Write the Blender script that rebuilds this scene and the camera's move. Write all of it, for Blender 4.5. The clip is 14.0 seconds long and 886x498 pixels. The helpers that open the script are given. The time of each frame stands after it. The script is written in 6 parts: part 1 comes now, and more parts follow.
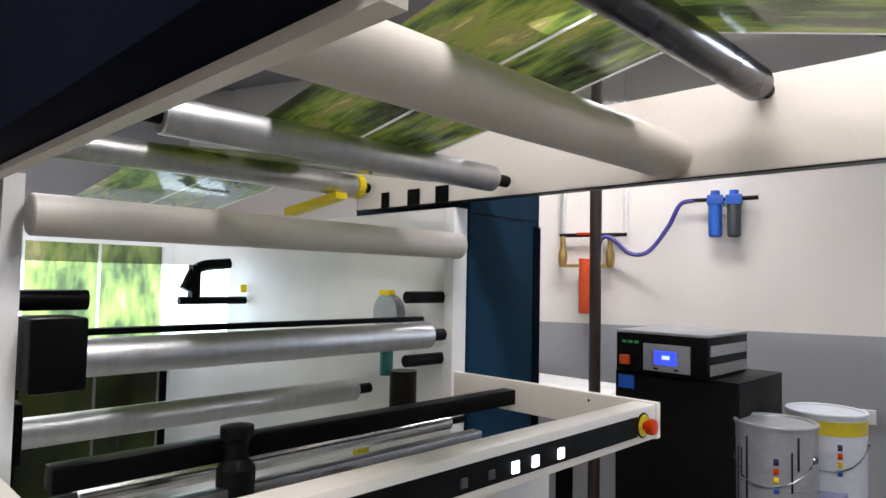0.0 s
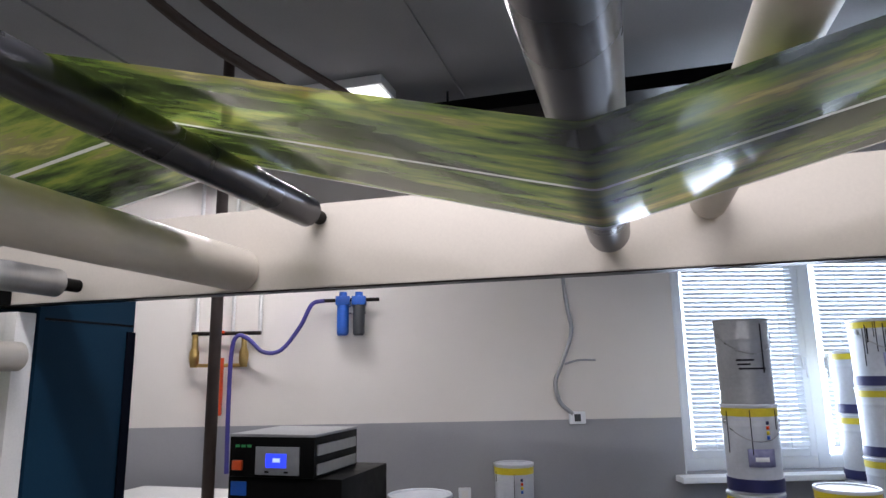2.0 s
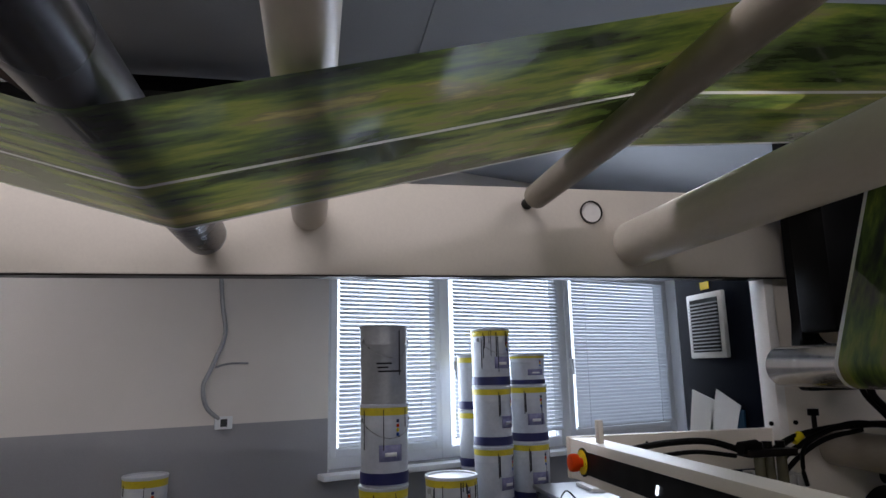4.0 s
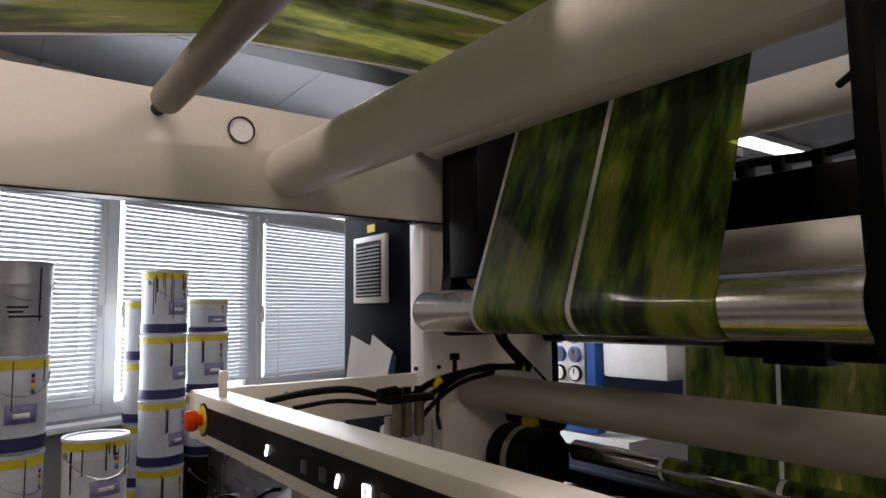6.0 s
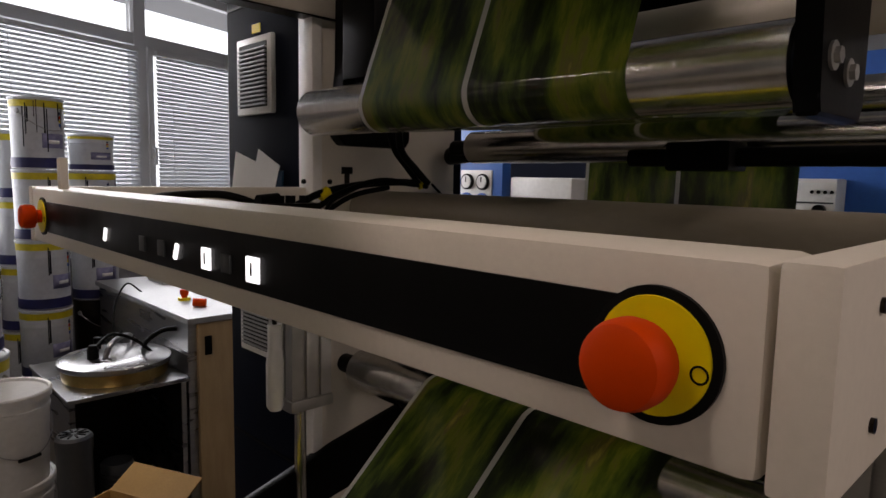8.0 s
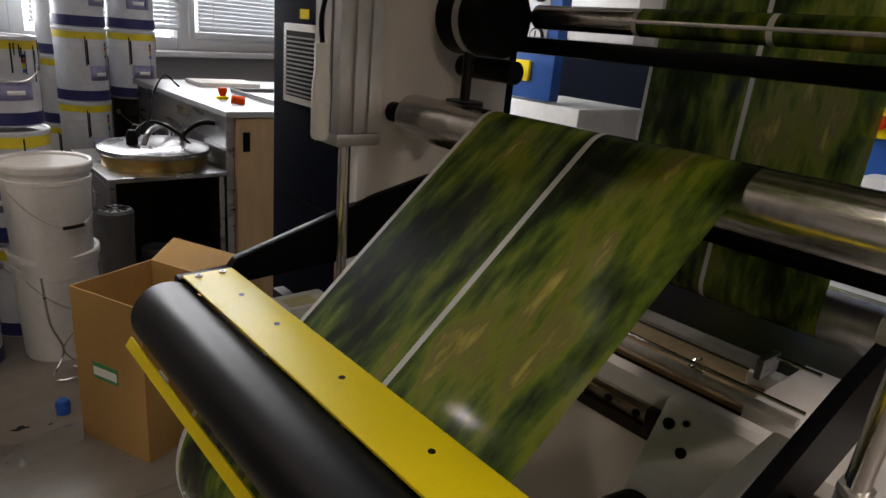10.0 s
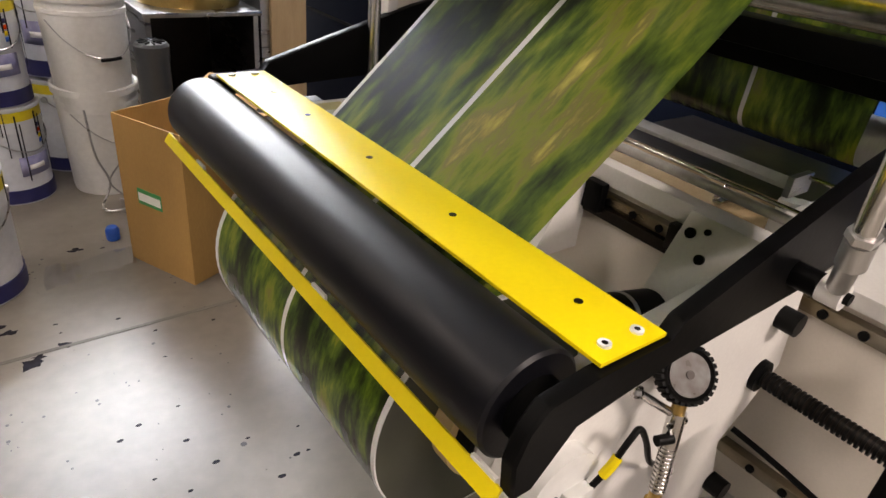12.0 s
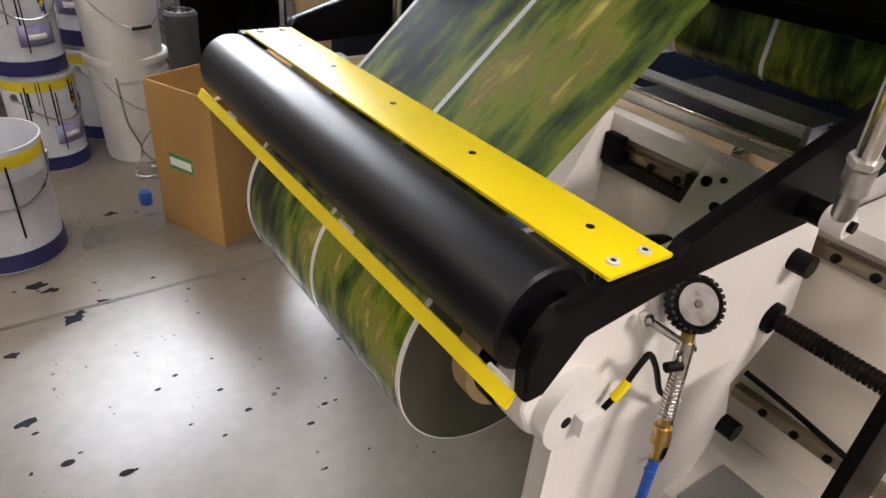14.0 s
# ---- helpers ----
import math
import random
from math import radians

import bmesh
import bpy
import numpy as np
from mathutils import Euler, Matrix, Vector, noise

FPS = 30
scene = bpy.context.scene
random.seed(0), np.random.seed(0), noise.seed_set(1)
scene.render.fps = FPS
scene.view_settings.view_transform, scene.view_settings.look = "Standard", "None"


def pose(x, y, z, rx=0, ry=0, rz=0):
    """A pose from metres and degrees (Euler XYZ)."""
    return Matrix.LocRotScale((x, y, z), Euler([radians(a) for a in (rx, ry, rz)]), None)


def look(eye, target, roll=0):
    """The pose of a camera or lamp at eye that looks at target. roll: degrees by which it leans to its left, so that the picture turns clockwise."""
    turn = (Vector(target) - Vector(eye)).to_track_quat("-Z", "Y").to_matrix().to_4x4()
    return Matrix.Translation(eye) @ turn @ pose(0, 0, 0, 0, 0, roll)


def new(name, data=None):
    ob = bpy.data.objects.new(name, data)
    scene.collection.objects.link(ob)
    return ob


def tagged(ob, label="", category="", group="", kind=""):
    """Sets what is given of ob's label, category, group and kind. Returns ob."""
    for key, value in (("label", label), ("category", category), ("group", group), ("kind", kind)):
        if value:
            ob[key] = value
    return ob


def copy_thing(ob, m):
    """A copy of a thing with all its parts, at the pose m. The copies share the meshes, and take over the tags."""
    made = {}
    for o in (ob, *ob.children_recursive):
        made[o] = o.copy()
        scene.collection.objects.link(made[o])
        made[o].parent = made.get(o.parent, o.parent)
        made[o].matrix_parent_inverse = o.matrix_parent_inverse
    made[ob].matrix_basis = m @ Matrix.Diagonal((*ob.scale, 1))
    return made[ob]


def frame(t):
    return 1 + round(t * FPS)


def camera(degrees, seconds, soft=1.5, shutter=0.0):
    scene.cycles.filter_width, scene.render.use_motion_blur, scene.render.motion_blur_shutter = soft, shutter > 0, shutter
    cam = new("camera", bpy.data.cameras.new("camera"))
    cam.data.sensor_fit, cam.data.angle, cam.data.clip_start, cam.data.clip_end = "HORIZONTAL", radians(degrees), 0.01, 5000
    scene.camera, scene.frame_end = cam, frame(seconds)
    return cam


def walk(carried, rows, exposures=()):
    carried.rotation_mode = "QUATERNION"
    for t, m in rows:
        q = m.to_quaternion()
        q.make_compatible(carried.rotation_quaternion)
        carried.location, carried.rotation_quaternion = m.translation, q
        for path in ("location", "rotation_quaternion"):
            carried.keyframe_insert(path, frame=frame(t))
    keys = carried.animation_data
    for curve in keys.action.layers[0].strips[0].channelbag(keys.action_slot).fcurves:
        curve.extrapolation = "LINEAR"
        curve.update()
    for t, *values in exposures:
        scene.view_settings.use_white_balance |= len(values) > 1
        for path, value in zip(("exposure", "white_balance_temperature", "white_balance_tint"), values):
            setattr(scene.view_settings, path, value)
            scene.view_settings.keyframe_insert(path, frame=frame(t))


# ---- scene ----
cam = camera(68.9, 14.0)
PATH = [
    (0, (0.405, 0.267, 1.521), (-0.997, 1.69, 1.618), 1.1),
    (0.5, (0.463, 0.336, 1.55), (-0.692, 1.962, 1.696), 0.35),
    (1, (0.508, 0.362, 1.556), (-0.447, 2.106, 1.773), 0.1),
    (1.5, (0.561, 0.36, 1.561), (-0.184, 2.191, 1.867), -0.35),
    (2, (0.612, 0.33, 1.56), (0.066, 2.217, 1.937), -0.9),
    (2.5, (0.662, 0.328, 1.56), (0.353, 2.264, 1.955), -0.6),
    (3, (0.696, 0.335, 1.556), (0.675, 2.299, 1.932), -0.8),
    (3.5, (0.735, 0.338, 1.558), (0.946, 2.295, 1.916), -0.4),
    (4, (0.772, 0.338, 1.562), (1.154, 2.267, 1.928), -1.3),
    (4.2, (0.79, 0.346, 1.565), (1.268, 2.253, 1.933), -1.1),
    (6.3, (0.971, 0.468, 1.541), (2.21, 2.03, 1.682), -1.0),
    (6.5, (0.986, 0.477, 1.528), (2.249, 2.025, 1.616), -1.0),
    (7, (1.007, 0.475, 1.509), (2.294, 2.0, 1.482), -0.6),
    (7.5, (1.027, 0.488, 1.484), (2.374, 1.961, 1.354), 0.0),
    (8, (1.039, 0.502, 1.452), (2.417, 1.935, 1.232), 1.1),
    (8.5, (1.044, 0.516, 1.411), (2.412, 1.936, 1.076), 1.0),
    (9, (1.042, 0.529, 1.368), (2.368, 1.955, 0.911), 2.5),
    (9.2, (1.046, 0.558, 1.328), (2.356, 1.993, 0.851), 4.1),
    (11.3, (1.041, 0.515, 1.178), (2.191, 1.886, 0.285), 5.9),
    (11.5, (1.037, 0.51, 1.164), (2.172, 1.875, 0.241), 6.2),
    (12, (1.028, 0.491, 1.133), (2.134, 1.837, 0.151), 6.4),
    (12.5, (1.023, 0.473, 1.108), (2.104, 1.804, 0.078), 6.0),
    (13, (1.015, 0.452, 1.104), (2.076, 1.777, 0.046), 5.2),
    (13.5, (1.002, 0.446, 1.107), (2.053, 1.781, 0.052), 5.9),
    (14, (1.001, 0.444, 1.114), (2.031, 1.8, 0.063), 5.3),
]
EXPOSURES = [(0.0, 0.9, 6150, 12), (1.0, 0.78, 6200, 13), (2.0, 0.48, 6050, 15), (3.0, -0.02, 5950, 16), (4.2, -0.4, 6250, 16), (6.5, 0.02, 7200, 18), (7.5, -0.4, 7350, 19), (8.0, -0.8, 7600, 21),
             (8.5, -0.7, 7600, 19), (9.2, -0.6, 7600, 19), (10.4, 0.4, 7500, 17), (11.3, 1.2, 7500, 18), (12.5, 1.15, 7300, 18), (14.0, 1.15, 7100, 17)]
walk(cam, [(t, look(eye, target, roll)) for t, eye, target, roll in PATH], EXPOSURES)

# ---- world and light ----
world = bpy.data.worlds.new("sky")
scene.world = world
world.use_nodes = True
wn = world.node_tree
sky = wn.nodes.new("ShaderNodeTexSky")
sky.sky_type = "NISHITA"
sky.sun_disc = False
sky.sun_elevation, sky.sun_rotation = radians(40), radians(200)
wn.nodes["Background"].inputs["Strength"].default_value = 0.15
wn.links.new(sky.outputs[0], wn.nodes["Background"].inputs["Color"])
sun = new("sun", bpy.data.lights.new("sun", "SUN"))
sun.data.energy, sun.data.angle, sun.data.color = 0.8, radians(12), (1.0, 0.97, 0.92)
sun.matrix_world = look((0, 0, 20), (6, 15, 0))


def area(name, eye, target, sx, sy, power, colour):
    ob = new(name, bpy.data.lights.new(name, "AREA"))
    ob.data.shape, ob.data.size, ob.data.size_y, ob.data.energy, ob.data.color = "RECTANGLE", sx, sy, power, colour
    ob.matrix_world = look(eye, target)
    return ob


# wall line: origin and turn of the window wall
WX, WY, WTURN = 0.28, 4.17, 19.3
WALL = pose(WX, WY, 0, 0, 0, WTURN)


def on_wall(u, v, z):
    return WALL @ Vector((u, v, z))


CEILING = 2.95
DAY = (0.78, 0.89, 1.0)
TUBE = (1.0, 0.95, 0.92)
area("daylight_upper_panes", on_wall(2.1, -0.02, 2.5), on_wall(2.1, -3, 1.7), 2.9, 0.36, 56, DAY).data.spread = radians(115)
area("daylight_through_blinds", on_wall(2.1, -0.02, 1.65), on_wall(2.1, -3, 1.5), 2.9, 1.1, 40, DAY).data.spread = radians(120)
# x, y, power; the 4th, 6th and 7th are unseen, added as fill light
LAMPS = [(-1.06, 3.07, 20), (2.6, 3.1, 15), (6.3, 3.1, 3), (-2.9, 1.0, 9), (0.35, 0.95, 17), (-0.6, -1.7, 36), (2.3, -1.7, 60)]

# ---- materials ----


def rgb(c):
    return (*c, 1.0)


def mat(name, c1, c2=None, rough=0.5, metal=0.0, scale=8.0, stretch=(1, 1, 1), bump=0.0, fine=60.0, coat=0.0, dirt=0.25, spec=0.5):
    """Principled surface with broad stains and fine grain."""
    m = bpy.data.materials.new(name)
    m.use_nodes = True
    n, l = m.node_tree.nodes, m.node_tree.links
    p = n["Principled BSDF"]
    c2 = c2 or tuple(v * 0.8 for v in c1)
    tc, mp = n.new("ShaderNodeTexCoord"), n.new("ShaderNodeMapping")
    mp.inputs["Scale"].default_value = stretch
    l.new(tc.outputs["Object"], mp.inputs["Vector"])
    a, b = n.new("ShaderNodeTexNoise"), n.new("ShaderNodeTexNoise")
    a.inputs["Scale"].default_value, a.inputs["Detail"].default_value = scale, 6
    b.inputs["Scale"].default_value, b.inputs["Detail"].default_value = fine, 3
    l.new(mp.outputs[0], a.inputs["Vector"]), l.new(mp.outputs[0], b.inputs["Vector"])
    r = n.new("ShaderNodeValToRGB")
    r.color_ramp.elements[0].position, r.color_ramp.elements[1].position = 0.35, 0.7
    r.color_ramp.elements[0].color, r.color_ramp.elements[1].color = rgb(c2), rgb(c1)
    l.new(a.outputs["Fac"], r.inputs["Fac"])
    mix = n.new("ShaderNodeMix")
    mix.data_type, mix.blend_type = "RGBA", "MULTIPLY"
    mix.inputs["Factor"].default_value = dirt
    l.new(r.outputs["Color"], mix.inputs[6])
    l.new(b.outputs["Fac"], mix.inputs[7])
    l.new(mix.outputs[2], p.inputs["Base Color"])
    mr = n.new("ShaderNodeMapRange")
    mr.inputs["To Min"].default_value, mr.inputs["To Max"].default_value = max(rough - 0.1, 0.03), min(rough + 0.12, 1)
    l.new(a.outputs["Fac"], mr.inputs["Value"])
    l.new(mr.outputs[0], p.inputs["Roughness"])
    p.inputs["Metallic"].default_value = metal
    p.inputs["Specular IOR Level"].default_value = spec
    p.inputs["Coat Weight"].default_value = coat
    if bump:
        bp = n.new("ShaderNodeBump")
        bp.inputs["Strength"].default_value, bp.inputs["Distance"].default_value = bump, 0.002
        l.new(b.outputs["Fac"], bp.inputs["Height"])
        l.new(bp.outputs[0], p.inputs["Normal"])
    return m


def glow(name, c, strength):
    m = bpy.data.materials.new(name)
    m.use_nodes = True
    p = m.node_tree.nodes["Principled BSDF"]
    p.inputs["Base Color"].default_value, p.inputs["Emission Color"].default_value = rgb(c), rgb(c)
    p.inputs["Emission Strength"].default_value = strength
    return m


M = {}
M["wall"] = mat("wall_paint", (0.78, 0.74, 0.69), (0.72, 0.68, 0.63), 0.75, scale=1.5, bump=0.15, fine=180, dirt=0.12)
M["dado"] = mat("grey_wall_paint", (0.36, 0.36, 0.37), (0.31, 0.31, 0.33), 0.6, scale=1.5, bump=0.15, fine=180, dirt=0.12)
M["ceil"] = mat("ceiling_board", (0.29, 0.29, 0.3), (0.25, 0.25, 0.26), 0.85, scale=2, fine=120, dirt=0.15)
M["cream"] = mat("cream_machine_paint", (0.74, 0.68, 0.6), (0.7, 0.64, 0.56), 0.42, scale=3, fine=220, bump=0.08, dirt=0.1)
M["white"] = mat("white_machine_paint", (0.8, 0.78, 0.75), (0.72, 0.7, 0.67), 0.42, scale=4, fine=160, bump=0.06, dirt=0.14)
M["navy"] = mat("dark_navy_paint", (0.005, 0.007, 0.014), (0.004, 0.0055, 0.011), 0.6, scale=4, fine=200, bump=0.1, spec=0.02)
M["bluecab"] = mat("blue_cabinet_paint", (0.009, 0.035, 0.068), (0.0075, 0.03, 0.06), 0.55, scale=2, fine=200, bump=0.1, spec=0.06)
M["black"] = mat("black_paint", (0.003, 0.003, 0.0035), (0.004, 0.004, 0.004), 0.36, scale=6, fine=120, bump=0.05, spec=0.05)
M["plastic"] = mat("black_plastic", (0.004, 0.004, 0.004), (0.006, 0.006, 0.006), 0.4, scale=20, fine=200, spec=0.08)
M["rubber"] = mat("black_rubber", (0.004, 0.004, 0.006), (0.006, 0.006, 0.008), 0.37, spec=0.2, scale=5, fine=200, bump=0.06, stretch=(1, 0.3, 1))
M["chrome"] = mat("polished_steel", (0.72, 0.71, 0.69), (0.62, 0.6, 0.58), 0.2, metal=1, scale=6, stretch=(0.4, 14, 0.4), fine=30, dirt=0.18)
# darker copy of the aluminium: the rollers' unlit undersides are in the colour
M["darkalu"] = mat("shaded_aluminium_roller", (0.1, 0.1, 0.11), (0.09, 0.09, 0.1), 0.27, metal=0.9, scale=3, stretch=(1, 2, 1), fine=40, dirt=0.1)
M["alu"] = mat("anodised_aluminium", (0.58, 0.57, 0.55), (0.5, 0.49, 0.47), 0.34, metal=0.9, scale=5, stretch=(1, 10, 1), fine=40, dirt=0.2)
# darkened aluminium: the near lift column's shade is put into the colour
M["shadecolumn"] = mat("shaded_aluminium_column", (0.26, 0.25, 0.23), (0.2, 0.19, 0.175), 0.5, metal=0.5, scale=5, stretch=(1, 1, 8), fine=60, dirt=0.25)
M["paleyellow"] = mat("faded_yellow_paper", (0.62, 0.58, 0.32), (0.55, 0.5, 0.27), 0.7, scale=20, dirt=0.15)
M["satin"] = mat("satin_steel_roller", (0.6, 0.6, 0.6), (0.52, 0.52, 0.52), 0.42, metal=0.95, scale=5, stretch=(1, 8, 1), fine=40, dirt=0.15)
M["beigeroll"] = mat("beige_coated_roller", (0.62, 0.57, 0.5), (0.57, 0.52, 0.45), 0.38, scale=3, stretch=(1, 0.4, 1), fine=120, dirt=0.12)
M["railsteel"] = mat("oiled_slide_rail", (0.42, 0.38, 0.31), (0.22, 0.17, 0.1), 0.3, metal=0.85, scale=14, stretch=(1, 0.5, 1), fine=60, dirt=0.3)
M["brushed"] = mat("brushed_flat_bar", (0.62, 0.6, 0.57), (0.5, 0.48, 0.45), 0.42, metal=0.45, scale=6, stretch=(1, 6, 1), fine=60, dirt=0.15)
# beige roller coating again, with the shadow on it mixed into the colour
M["greyroll"] = mat("shaded_beige_roller", (0.32, 0.28, 0.225), (0.25, 0.215, 0.17), 0.42, scale=3, stretch=(1, 0.4, 1), fine=120, dirt=0.2)
M["steel"] = mat("stainless_steel", (0.5, 0.5, 0.5), (0.38, 0.38, 0.39), 0.28, metal=1, scale=4, stretch=(1, 1, 8), fine=60, dirt=0.3)
M["darksteel"] = mat("dark_brown_steel", (0.03, 0.023, 0.018), (0.015, 0.012, 0.011), 0.35, metal=0.8, scale=9, fine=80, dirt=0.4)
M["brass"] = mat("brass", (0.6, 0.42, 0.15), (0.5, 0.34, 0.12), 0.3, metal=1, scale=20, fine=90)
M["yellow"] = mat("yellow_guard_paint", (0.84, 0.66, 0.01), (0.78, 0.6, 0.01), 0.4, scale=4, fine=160, bump=0.05, dirt=0.1, spec=0.25)
M["red"] = mat("red_plastic", (0.7, 0.06, 0.002), (0.6, 0.045, 0.002), 0.5, scale=9, fine=120, bump=0.08, dirt=0.15, spec=0.1)
M["orange"] = mat("orange_red_bowl", (0.75, 0.1, 0.02), (0.65, 0.08, 0.02), 0.35, scale=9)
M["bluepl"] = mat("blue_plastic", (0.02, 0.12, 0.55), (0.016, 0.1, 0.45), 0.35, scale=9)
M["hose"] = mat("purple_hose", (0.06, 0.05, 0.3), (0.05, 0.04, 0.22), 0.4, scale=9)
M["bluehose"] = mat("blue_air_hose", (0.01, 0.1, 0.5), (0.01, 0.08, 0.4), 0.4, scale=30)
M["can"] = mat("white_tinplate", (0.64, 0.66, 0.7), (0.5, 0.53, 0.58), 0.36, scale=7, fine=60, dirt=0.2)
M["cangrey"] = mat("grey_tinplate", (0.42, 0.43, 0.44), (0.34, 0.35, 0.36), 0.35, metal=0.4, scale=6, fine=60, dirt=0.25)
M["canyel"] = mat("yellow_can_band", (0.72, 0.58, 0.02), (0.6, 0.48, 0.02), 0.4, scale=9)
M["canblue"] = mat("navy_can_band", (0.014, 0.016, 0.09), (0.02, 0.022, 0.11), 0.4, scale=9)
M["lilac"] = mat("lilac_label", (0.2, 0.2, 0.36), (0.28, 0.28, 0.45), 0.5, scale=40)
M["drip"] = mat("dried_ink", (0.012, 0.011, 0.014), (0.02, 0.02, 0.03), 0.6, scale=40, spec=0.08)
M["plaswhite"] = mat("white_plastic", (0.76, 0.76, 0.74), (0.66, 0.66, 0.64), 0.4, scale=5, dirt=0.2)
M["pvc"] = mat("white_window_plastic", (0.82, 0.84, 0.86), (0.78, 0.8, 0.82), 0.35, scale=3, dirt=0.05)
M["slat"] = mat("white_blind_slat", (0.82, 0.84, 0.86), (0.78, 0.8, 0.82), 0.4, scale=3, dirt=0.05)
M["card"] = mat("brown_cardboard", (0.44, 0.255, 0.08), (0.37, 0.21, 0.065), 0.85, scale=6, stretch=(1, 1, 0.4), fine=150, bump=0.2, dirt=0.2)
M["wood"] = mat("light_wood_board", (0.5, 0.36, 0.2), (0.42, 0.29, 0.15), 0.55, scale=6, stretch=(6, 6, 0.8), fine=50, dirt=0.2)
M["paper"] = mat("white_paper", (0.82, 0.82, 0.8), (0.78, 0.78, 0.76), 0.8, scale=6, dirt=0.05)
M["green"] = mat("green_label", (0.04, 0.3, 0.09), (0.03, 0.26, 0.08), 0.6, scale=20)
M["core"] = mat("cardboard_core", (0.55, 0.4, 0.2), (0.5, 0.36, 0.18), 0.7, scale=20)
M["rust"] = mat("dark_brown_pole", (0.05, 0.03, 0.022), (0.035, 0.022, 0.018), 0.5, scale=9)
M["bluedeep"] = mat("bright_blue_panel", (0.01, 0.11, 0.42), (0.01, 0.09, 0.36), 0.4, scale=4)
M["led"] = glow("lit_button", (0.85, 0.92, 1.0), 3.0)
M["dim"] = mat("dim_button", (0.05, 0.055, 0.06), (0.04, 0.045, 0.05), 0.4)
M["lcd"] = glow("blue_display", (0.035, 0.06, 0.9), 0.75)
M["lcdink"] = glow("pale_display_segment", (0.4, 0.5, 1.0), 0.8)
M["tube"] = glow("lit_lamp_diffuser", (1.0, 0.96, 0.9), 3.0)
M["lightbox"] = glow("inspection_light", (0.78, 0.93, 1.0), 1.6)
M["outside"] = glow("overcast_sky_backdrop", (0.78, 0.89, 1.0), 3.6)


def glass_material():
    m = bpy.data.materials.new("window_glass")
    m.use_nodes = True
    p = m.node_tree.nodes["Principled BSDF"]
    p.inputs["Roughness"].default_value, p.inputs["Transmission Weight"].default_value, p.inputs["IOR"].default_value = 0.02, 1.0, 1.45
    return m


M["glass"] = glass_material()


def let_light_through(m, share):
    """Thin plastic that glows a little with the light behind it."""
    n, l = m.node_tree.nodes, m.node_tree.links
    tr, mx = n.new("ShaderNodeBsdfTranslucent"), n.new("ShaderNodeMixShader")
    tr.inputs["Color"].default_value = (0.85, 0.88, 0.92, 1)
    mx.inputs[0].default_value = share
    l.new(n["Principled BSDF"].outputs[0], mx.inputs[1]), l.new(tr.outputs[0], mx.inputs[2])
    l.new(mx.outputs[0], n["Material Output"].inputs["Surface"])


let_light_through(M["slat"], 0.35)


def wrap_material():
    m = bpy.data.materials.new("clear_plastic_wrap")
    m.use_nodes = True
    n, l = m.node_tree.nodes, m.node_tree.links
    clear, gloss, mx = n.new("ShaderNodeBsdfTransparent"), n.new("ShaderNodeBsdfGlossy"), n.new("ShaderNodeMixShader")
    clear.inputs["Color"].default_value = (0.9, 0.9, 0.9, 1)
    gloss.inputs["Roughness"].default_value, mx.inputs[0].default_value = 0.12, 0.22
    l.new(clear.outputs[0], mx.inputs[1]), l.new(gloss.outputs[0], mx.inputs[2])
    l.new(mx.outputs[0], n["Material Output"].inputs["Surface"])
    return m


M["tape"] = wrap_material()


def floor_material():
    m = mat("worn_grey_floor", (0.25, 0.225, 0.19), (0.15, 0.13, 0.105), 0.31, scale=1.3, fine=25, bump=0.05, dirt=0.35, spec=0.9)
    n, l = m.node_tree.nodes, m.node_tree.links
    p = n["Principled BSDF"]
    src = p.inputs["Base Color"].links[0].from_socket
    tc = n.new("ShaderNodeTexCoord")
    mask = None
    for scale, edge in ((34.0, 0.09), (13.0, 0.055)):
        vo, no, mr = n.new("ShaderNodeTexVoronoi"), n.new("ShaderNodeTexNoise"), n.new("ShaderNodeMapRange")
        vo.inputs["Scale"].default_value, no.inputs["Scale"].default_value = scale, scale * 0.2
        l.new(tc.outputs["Object"], vo.inputs["Vector"]), l.new(tc.outputs["Object"], no.inputs["Vector"])
        mul = n.new("ShaderNodeMath")
        mul.operation = "MULTIPLY"
        mr2 = n.new("ShaderNodeMapRange")
        mr2.inputs["From Min"].default_value, mr2.inputs["From Max"].default_value = 0.5, 0.72
        l.new(no.outputs["Fac"], mr2.inputs["Value"])
        mul.inputs[1].default_value = edge * 2.4
        l.new(mr2.outputs[0], mul.inputs[0])
        lt = n.new("ShaderNodeMath")
        lt.operation = "LESS_THAN"
        l.new(vo.outputs["Distance"], lt.inputs[0]), l.new(mul.outputs[0], lt.inputs[1])
        if mask is None:
            mask = lt.outputs[0]
        else:
            mx = n.new("ShaderNodeMath")
            mx.operation = "MAXIMUM"
            l.new(mask, mx.inputs[0]), l.new(lt.outputs[0], mx.inputs[1])
            mask = mx.outputs[0]
    mix = n.new("ShaderNodeMix")
    mix.data_type = "RGBA"
    mix.inputs[7].default_value = (0.02, 0.02, 0.022, 1)
    l.new(mask, mix.inputs["Factor"]), l.new(src, mix.inputs[6])
    l.new(mix.outputs[2], p.inputs["Base Color"])
    return m


M["floor"] = floor_material()


